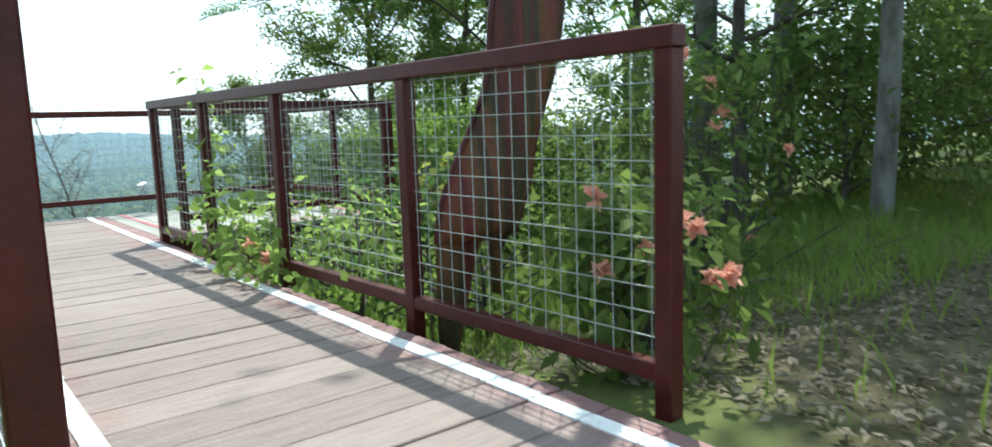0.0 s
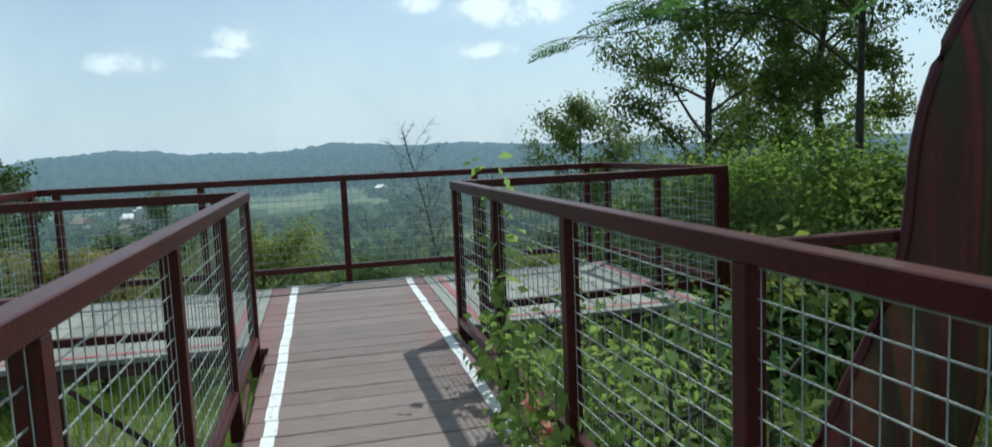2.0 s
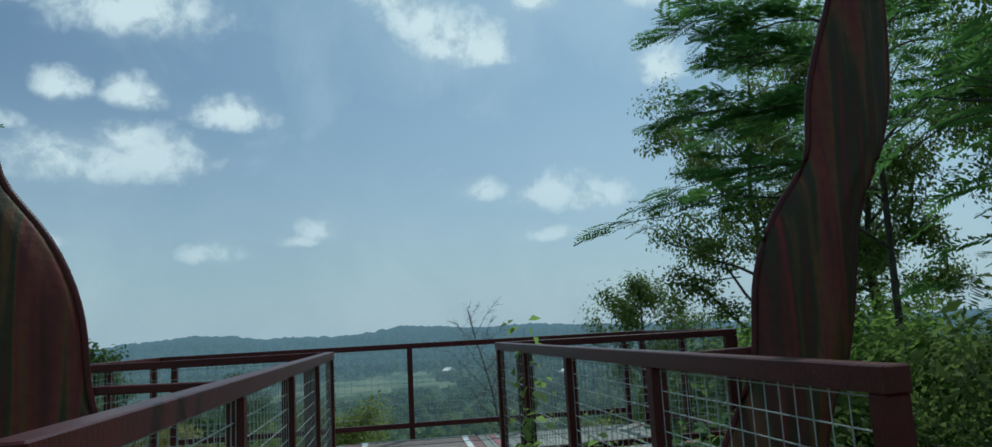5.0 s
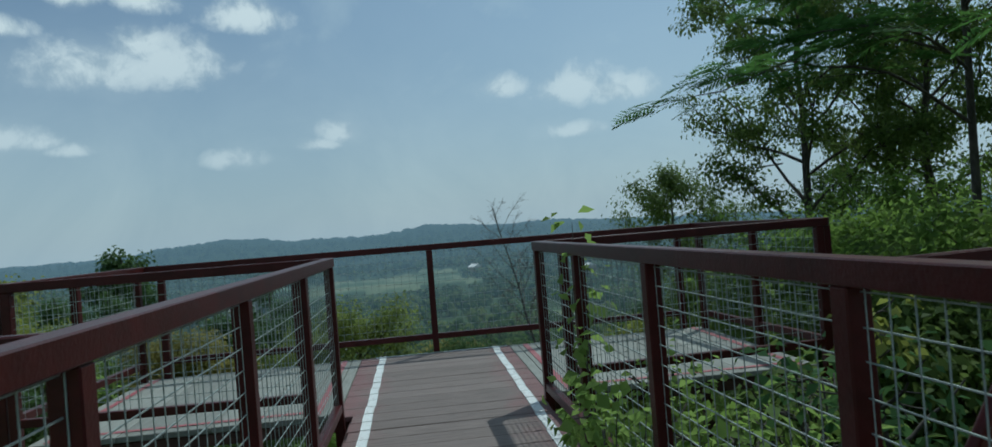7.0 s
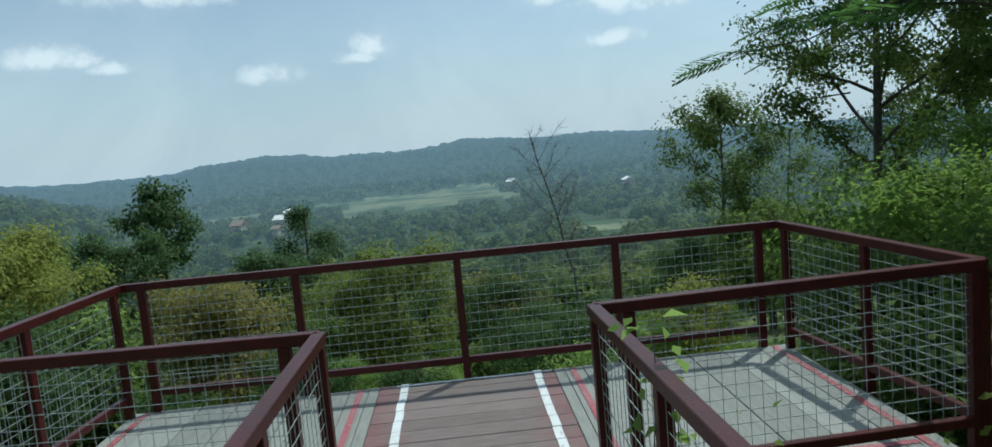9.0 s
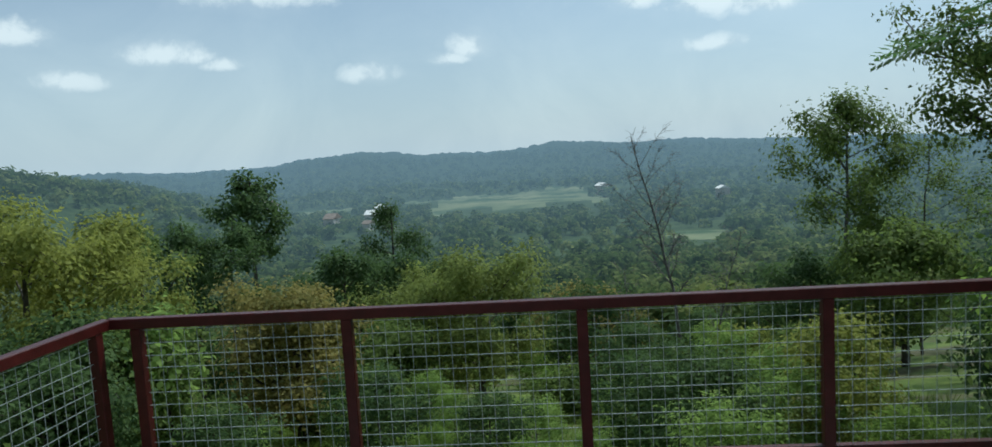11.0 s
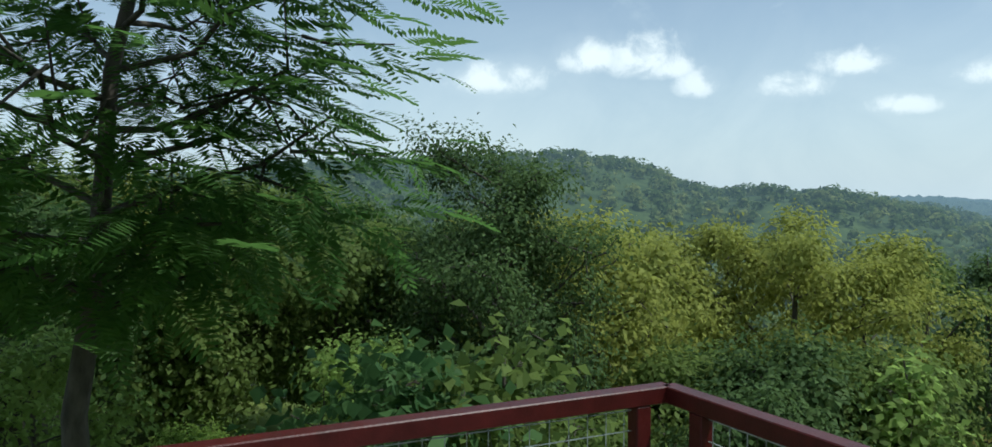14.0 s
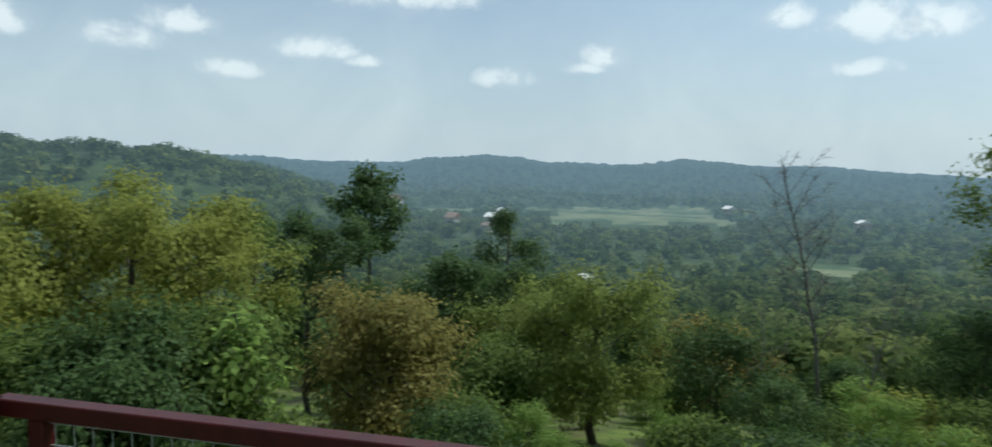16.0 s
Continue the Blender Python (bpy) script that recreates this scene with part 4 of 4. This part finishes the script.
# the wood beside the walkway's start
grey = make_tree("wood_tree", "grey-barked tree in the shady wood", 91, 9.0, 0.13, 0.45, 1.7, 3600, (0.15, 0.09), M_BRIGHT, bark=M_BARK, sigma=0.36, limbs=16, group="trees of the wood", wobble=0.3)
stand(grey, 6.05, -1.2, 0, 1.15, copy=False)
slim = make_tree("wood_tree", "slim grey-barked tree in the shady wood", 92, 9.0, 0.085, 0.5, 1.5, 3200, (0.15, 0.09), M_BRIGHT, bark=M_BARK, sigma=0.36, limbs=15, group="trees of the wood", wobble=0.08)
stand(slim, 5.3, -3.4, 90, 1.1, copy=False)
for i, (x, y) in enumerate(((10.2, -4.4), (8.8, -0.5), (11.0, 1.6), (10.4, 3.4), (13.5, 0.6), (14.5, -2.8), (17.5, 2.5), (16.5, -5), (20, 5.5), (21, -1), (24, 3), (26, -4))):
    stand(grey if i % 2 else slim, x, y, i * 77, 0.85 + 0.35 * ((i * 37) % 10) / 10)
under = make_tree("undergrowth_bush", "green undergrowth bush in the shady wood", 93, 1.7, 0.03, 0.05, 1.0, 4600, (0.07, 0.04), M_GREEN, sigma=0.2, limbs=16, group="undergrowth bushes", category="shrub")
stand(under, 5.2, -0.4, 0, copy=False)
for i, (x, y, s) in enumerate(((6.3, -2.6, 1.1), (6.9, -4.6, 1.2), (8.8, -2.2, 1.5), (9.6, -5.4, 1.5), (7.8, 0.4, 1.3), (11.5, -3.4, 1.8), (5.6, 2.2, 0.8), (10.8, 0.6, 1.6), (14.5, -1.6, 2.0), (7.3, -6.8, 1.2))):
    stand(under, x, y, i * 61, s)


low = make_tree("slope_bush", "low green bush on the slope below the platform", 95, 2.2, 0.03, 0.03, 1.15, 6200, (0.078, 0.05), M_BRIGHT, sigma=0.15, limbs=15, subs=4, group="bushes below the platform", category="shrub")
stand(low, -0.6, 7.4, 0, 0.5, copy=False)
pale = make_tree("slope_bush", "fresh light green bush on the slope below the platform", 96, 2.4, 0.03, 0.03, 0.9, 4800, (0.085, 0.05), M_SHRUB, sigma=0.15, limbs=13, subs=3, group="bushes below the platform", category="shrub")
stand(pale, 1.8, 6.8, 0, 0.65, copy=False)
dusk = make_tree("slope_bush", "dense dark green bush on the slope below the platform", 97, 2.6, 0.04, 0.03, 1.2, 6200, (0.095, 0.054), M_DARKLEAF, sigma=0.16, limbs=15, subs=4, group="bushes below the platform", category="shrub")
stand(dusk, -7.6, 8.3, 0, copy=False)
sere = make_tree("slope_bush", "yellowing bush on the slope below the platform", 98, 2.8, 0.04, 0.05, 1.1, 6000, (0.104, 0.058), M_YELLOW, sigma=0.17, limbs=14, subs=4, group="bushes below the platform", category="shrub")
stand(sere, 4.2, 9.8, 0, 0.8, copy=False)
rng = random.Random(31)
BUSHES = [(-75, 7.5, 1.1), (-66, 8.2, 1.0), (-52, 8.5, 0.7), (-44, 7.6, 0.45), (-12, 8.0, 0.35), (-8, 8.8, 0.35), (6, 8.5, 0.7), (16, 8.5, 0.8), (24, 10, 0.9), (33, 9, 1.1), (40, 12, 1.2),
          (-3, 12.5, 0.8), (12, 13.5, 0.9), (-13, 13, 0.6), (20, 17, 1.1), (-10, 17, 1.2), (1, 19, 1.1), (-84, 8, 1.2), (-93, 7.5, 1.2), (9, 18, 1.1), (-72, 10, 1.3),
          (-6, 27, 1.5), (4, 25, 1.5), (-15, 24, 1.4), (14, 28, 1.6), (8, 34, 1.7), (-17.5, 29, 1.5), (21, 31, 1.7), (26, 17, 1.2), (-1, 32, 1.6), (-11, 32, 1.7), (16, 21, 1.3), (-24, 10.5, 0.45), (-16, 12, 0.6), (-6, 11, 0.55), (1, 13, 0.65), (7, 11.5, 0.6), (-12, 19, 0.7), (-3, 17.5, 0.6), (11, 17, 0.7), (-25, 22, 0.7), (3, 10, 0.4), (17, 12, 0.6), (-57, 12.5, 1.1), (-49, 15.5, 1.3), (-43, 15, 1.2),
          (-30, 9.5, 0.62), (-26.5, 12, 0.8), (-20, 9.2, 0.6), (-15, 10, 0.72), (-10, 10.2, 0.7), (-4.5, 9.4, 0.66), (0, 10.6, 0.8), (5, 9.6, 0.75), (10, 10.4, 0.8), (14.5, 10.8, 0.85), (20, 11.5, 0.9), (-18, 14.5, 0.8), (-8, 14.4, 0.9), (7, 15, 1.0)]
for i, (az, d, s) in enumerate(BUSHES):
    x, y = polar(az, d)
    stand(rng.choice((low, pale, low, dusk, pale)), x, y, i * 71, s * rng.uniform(0.85, 1.15))


# ---- plants at the walkway ----
x, y = 3.02, -0.15
stand(make_tree("sapling", "thin sapling with yellowing leaves beside the platform corner", 99, to_top(x, y, 0.55), 0.012, 0.7, 0.22, 70, (0.11, 0.06), M_YELLOW, sigma=0.07, limbs=6, subs=2), x, y, 0, copy=False)



def petals(rng, centre, count, size):
    """A flower head: petals that spring from one point."""
    kites = blades(rng, np.zeros((count, 3)), rng.normal(0, 1, (count, 3)) + np.array([0, 0, 0.5]), size, size * 0.7, 0.3)
    verts, faces = [tuple(centre)], []
    for k in kites:
        n = len(verts)
        verts += [tuple(np.asarray(centre) + p) for p in k[1:]]
        faces.append((0, n, n + 1, n + 2))
    me = bpy.data.meshes.new("flower")
    me.from_pydata([tuple(map(float, v)) for v in verts], [], faces)
    me.update()
    return me


def rail_plants():
    rng = np.random.default_rng(7)
    for i, (x, y, h, n, mat) in enumerate(((1.15, -0.9, 0.9, 420, M_SHRUB), (1.25, -1.7, 0.95, 420, M_BRIGHT), (1.1, -2.4, 0.95, 420, M_SHRUB), (1.6, -2.9, 0.7, 400, M_GREEN),
                                           (1.9, -4.0, 0.6, 300, M_GREEN), (1.7, -2.2, 1.2, 420, M_BROAD), (1.9, -1.1, 1.2, 420, M_GREEN), (2.2, -3.4, 0.8, 380, M_GREEN), (2.3, -0.6, 1.0, 480, M_SHRUB), (1.5, -0.2, 1.3, 420, M_SHRUB))):
        bush = make_tree("low_shrub", "low leafy shrub growing beside the walkway", 200 + i, h, 0.012, 0.05, 0.42, n, (0.07, 0.042), mat, sigma=0.12, limbs=12, subs=3,
                         group="low shrubs beside the walkway", category="shrub")
        stand(bush, x, y, 0, 1.0, 0.02, copy=False)
    # a vine on the railing, with salmon flowers low down
    vine = thing("climbing_vine", "leafy vine climbing the railing with salmon flowers", "vine")
    stems, spots = [], []
    for y0, x0, top in ((-1.05, 0.70, 1.17), (-1.2, 0.73, 0.95), (-1.5, 0.72, 0.42), (-1.85, 0.68, 0.42), (-2.2, 0.70, 0.42)):
        q = np.linspace(0, 1, 9)
        pts = np.stack([x0 + 0.03 * np.sin(9 * q + y0), y0 + 0.05 * np.sin(7 * q), -0.5 + (top + 0.5) * q], 1)
        stems.append((pts, 0.006 * (1 - 0.7 * q), 5))
        spots += list(pts[3:])
    for y0, y1 in ((-1.2, -2.4), (-1.4, -2.2)):
        q = np.linspace(0, 1, 7)
        pts = np.stack([0.62 + 0.05 * np.sin(6 * q), y0 + (y1 - y0) * q, 0.16 + 0.08 * np.sin(5 * q)], 1)
        stems.append((pts, np.full(7, 0.004), 4))
        spots += list(pts)
    mesh_part("stem", tubes_mesh("stem", stems), M_DARKBARK, vine)
    mesh_part("leaf", sheet("leaf", leaf_cloud(rng, np.array(spots), 420, 0.055, 0.075, 0.055)), M_SHRUB, vine)["kind"] = "stuff"
    for c in ((0.60, -2.12, 0.2), (0.62, -2.28, 0.14)):
        mesh_part("flower", petals(rng, c, 30, 0.045), M_PETAL, vine, "salmon pink flower cluster")
    # the flowering bush by the railing's end
    spots = np.array([[1.12 + rng.uniform(-0.12, 0.25), -4.55 + rng.uniform(-0.1, 0.45), rng.uniform(-0.1, 0.5)] for _ in range(40)])
    bush = thing("flowering_bush", "bush with salmon flower heads by the railing end", "shrub")
    stems = [(np.stack([np.linspace(1.15, s[0], 4), np.linspace(-4.5, s[1], 4), np.linspace(-0.25, s[2], 4)], 1), np.array([0.008, 0.006, 0.004, 0.003]), 4) for s in spots]
    mesh_part("stem", tubes_mesh("stem", stems), M_DARKBARK, bush)
    mesh_part("leaf", sheet("leaf", leaf_cloud(rng, spots, 620, 0.07, 0.09, 0.045)), M_GREEN, bush)["kind"] = "stuff"
    for c in ((1.02, -4.62, 0.50), (1.1, -4.45, 0.36), (1.2, -4.7, 0.30), (0.98, -4.35, 0.3), (1.3, -4.5, 0.42), (1.24, -4.62, 0.27), (1.0, -4.3, 0.55)):
        mesh_part("flower", petals(rng, c, 34, 0.048), M_PETAL, bush, "salmon pink flower head")
    far = thing("flowering_bush", "tall thin bush with scattered salmon flowers", "shrub")
    spots = np.array([[3.0 + rng.normal(0, 0.35), -3.3 + rng.normal(0, 0.35), rng.uniform(-0.1, 1.25)] for _ in range(70)])
    stems = [(np.stack([np.linspace(3.0, s[0], 4), np.linspace(-3.3, s[1], 4), np.linspace(-0.4, s[2], 4)], 1), np.array([0.01, 0.008, 0.005, 0.003]), 4) for s in spots]
    mesh_part("stem", tubes_mesh("stem", stems), M_DARKBARK, far)
    mesh_part("leaf", sheet("leaf", leaf_cloud(rng, spots, 900, 0.1, 0.09, 0.04)), M_GREEN, far)["kind"] = "stuff"
    for s in spots[:9]:
        mesh_part("flower", petals(rng, s + [0, 0, 0.08], 22, 0.05), M_PETAL, far, "salmon pink flower head")


rail_plants()


# ---- grass and dry leaves ----
def scatter(rng, n, x0, x1, y0, y1):
    x, y = rng.uniform(x0, x1, n), rng.uniform(y0, y1, n)
    return np.stack([x, y, rough_land(x, y)], 1)


def make_grass():
    rng = np.random.default_rng(11)
    areas = [(16000, -4.5, -0.8, -6.5, 3.0), (7000, 0.85, 4.0, -3.6, 3.0), (6000, 4.0, 10.0, -3.0, 4.0), (12000, -8, 8, 3, 16), (9000, -14, -2, 8, 20), (350, 0.9, 4.0, -6.5, -3.6), (9000, 2.0, 7.5, -4.6, -0.5), (9000, -11.5, -4.5, 9, 22)]
    roots = np.concatenate([scatter(rng, *a) for a in areas])
    ways = rng.normal(0, 0.35, (len(roots), 3)) + np.array([0, 0, 1.0])
    size = np.concatenate([np.full(a[0], 0.2 if a[2] - a[1] < 7 else 0.34) for a in areas])[:, None]
    kites = blades(rng, roots, ways, 1.0, 0.05, 0.0, 0.35)
    kites = roots[:, None] + (kites - roots[:, None]) * size[:, None]
    tagged(mesh_part("grass", sheet("grass", kites), M_BLADE), "long green grass on the bank", "grass", kind="stuff")
    at = scatter(rng, 20000, 0.95, 7.0, -7.5, -2.6) + np.array([0, 0, 0.025])
    litter = blades(rng, at, rng.normal(0, 1, (len(at), 3)) * np.array([1, 1, 0.12]), 0.042, 0.02, 0.8)
    tagged(mesh_part("leaf_litter", sheet("leaf_litter", litter), M_LITTER), "dry fallen leaves on shady ground", "leaf litter", kind="stuff")


make_grass()


# ---- the valley ----
def valley_woods():
    rng = np.random.default_rng(21)
    made = []
    for n, r0, r1, cards, size, wide, flat in ((420, 45, 95, 190, 0.66, 2.8, 0.82), (1200, 95, 220, 84, 1.25, 3.7, 0.88), (3600, 220, 560, 30, 2.2, 4.3, 0.92), (6600, 560, 1350, 10, 4.4, 5.0, 0.94)):
        az = rng.uniform(-80, 50, n)
        r = np.sqrt(rng.uniform(r0 ** 2, r1 ** 2, n))
        x, y = r * np.sin(np.radians(az)), r * np.cos(np.radians(az))
        keep = ~field_at(x, y) & ~field_at(x * 1.07, y * 1.07) & ~field_at(x * 1.13, y * 1.13)
        x, y, r = x[keep], y[keep], r[keep]
        tall = rng.uniform(0.4, 1.3, len(x)) * wide * 1.3
        base = rough_land(x, y)
        centre = np.stack([x, y, base + tall * 0.62], 1)
        d = rng.normal(0, 1, (len(x), cards, 3))
        d = unit(d) * rng.uniform(0.55, 1.0, (len(x), cards, 1)) * np.array([1, 1, 0.85])
        at = centre[:, None] + d * (wide * rng.uniform(0.45, 1.25, (len(x), 1, 1))) * np.array([1, 1, 0.72])
        at = at.reshape(-1, 3)
        made.append(blades(rng, at, rng.normal(0, 1, at.shape) + d.reshape(-1, 3) * 0.3, size, size * 0.8, flat, face=d.reshape(-1, 3) + np.array([0, 0, 0.4])))
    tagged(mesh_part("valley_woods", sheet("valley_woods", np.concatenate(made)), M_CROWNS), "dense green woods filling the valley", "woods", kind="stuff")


valley_woods()


def house(az, d, width, depth, height, mat, label, turn):
    x, y = polar(az, d, 0, 0)
    home = placed("house", label, "house", "far houses in the valley", (x, y, float(rough_land(x, y)) + 2.0))
    home.rotation_euler = (0, 0, radians(turn))
    part("wall", box(bmesh.new(), (0, -depth / 2, height / 2 - 1), (0, depth / 2, height / 2 - 1), width, height + 2, bevel=0), M_HOUSE, home)
    bm = bmesh.new()
    w, dd, rise = width / 2 + 0.5, depth / 2 + 0.5, width * 0.28
    lo = [bm.verts.new((sx * w, sy * dd, height)) for sx in (-1, 1) for sy in (-1, 1)]
    hi = [bm.verts.new((0, sy * dd, height + rise)) for sy in (-1, 1)]
    for f in ((lo[0], lo[1], hi[1], hi[0]), (lo[2], hi[0], hi[1], lo[3]), (lo[0], hi[0], lo[2]), (lo[1], lo[3], hi[1]), (lo[0], lo[2], lo[3], lo[1])):
        bm.faces.new(f)
    part("roof", bm, mat, home)


for az, d, w, dp, h, mat, label, turn in ((-6.1, 196, 3.0, 2.6, 2.2, M_ROOF, "house with a bright pale roof among trees", 60), (-12.7, 430, 7, 9, 9, M_ROOF, "white building rising among the trees", 20),
                                          (-13.4, 440, 9, 7, 5, M_ROOF, "house with a bright pale roof among trees", 80), (-16.5, 420, 10, 6, 5, M_TILE, "long house with a terracotta roof", 80),
                                          (-13.8, 390, 6, 4, 3, M_TILE, "low house with a dull tiled roof", 70), (4.5, 620, 9, 7, 6, M_ROOF, "house with a bright pale roof among trees", 40),
                                          (13.5, 480, 7, 6, 5, M_ROOF, "house with a bright pale roof among trees", 10), (-21, 560, 14, 6, 5, M_TILE, "long house with a terracotta roof", 75)):
    house(az, d, w, dp, h, mat, label, turn)


# ---- deck boards and painted lines ----
def board_mesh(name, sx, sy, sz):
    bm = bmesh.new()
    bmesh.ops.create_cube(bm, size=1, matrix=Matrix.Diagonal((sx, sy, sz, 1)))
    bmesh.ops.bevel(bm, geom=[e for e in bm.edges], offset=0.004, segments=1, affect="EDGES")
    me = bpy.data.meshes.new(name)
    bm.to_mesh(me)
    bm.free()
    return me


def walkway():
    rng = random.Random(5)
    deck = thing("walkway_deck", "worn red-brown cross boards between white edge lines", "deck", kind="structure")
    pitch = 0.205
    kinds = [board_mesh("plank", 1.29, pitch - g, 0.035) for g in (0.004, 0.006, 0.009, 0.014)]
    wide = board_mesh("plank", 1.438, pitch - 0.006, 0.035)
    for me in (*kinds, wide):
        me.materials.append(M_DECK)
    line = board_mesh("paint_line", 0.062, pitch - 0.004, 0.0012)
    line.materials.append(M_WHITE)
    y = 2.30 - pitch / 2
    while y > -6.9:
        me = wide if y > 0.05 else rng.choice(kinds)
        ob = mesh_part("plank", me, None, deck)
        drop = rng.uniform(-0.004, 0.0)
        ob.matrix_basis = pose(0.0 if y > 0.05 else 0.02 + rng.uniform(-0.008, 0.008), y, -0.0175 + drop, rng.uniform(-0.35, 0.35), rng.uniform(-0.12, 0.12), rng.uniform(-0.15, 0.15))
        for s in (-0.515, 0.572 + 0.003 * y):
            strip = mesh_part("paint_line", line, None, deck)
            strip.matrix_basis = pose(s + rng.uniform(-0.004, 0.004), y, 0.0026 + drop)
        y -= pitch
    end = part("paint_line", box(bmesh.new(), (-0.58, 2.262, 0.0032), (0.70, 2.262, 0.0032), 0.035, 0.0012, bevel=0), M_WHITE, deck)


def wing(sign):
    rng = random.Random(9 + sign)
    deck = thing("platform_wing", "pale grey platform boards with red painted lines", "deck", "pale platform wings", kind="structure")
    x = 0.722
    for w in (0.085, 0.16, 0.30, 0.30, 0.30, 0.30, 0.30, 0.25):
        me = board_mesh("plank", w - 0.005, 2.16, 0.04)
        me.materials.append(M_PALE)
        ob = mesh_part("plank", me, None, deck)
        ob.matrix_basis = pose(sign * (x + w / 2), 1.22 + rng.uniform(-0.006, 0.006), -0.021 + rng.uniform(-0.003, 0.0))
        x += w
    part("paint_line", box(bmesh.new(), (sign * 0.875, 0.16, 0.002), (sign * 0.875, 2.28, 0.002), 0.05, 0.0016, bevel=0), M_REDLINE, deck, "red edge line")
    part("paint_line", box(bmesh.new(), (sign * 2.60, 0.16, 0.002), (sign * 2.60, 2.28, 0.002), 0.05, 0.0016, bevel=0), M_REDLINE, deck, "red edge line")
    part("paint_line", box(bmesh.new(), (sign * 0.91, 0.27, 0.002), (sign * 2.56, 0.27, 0.002), 0.05, 0.0016, bevel=0), M_REDLINE, deck, "red edge line")


walkway()
wing(1)
wing(-1)
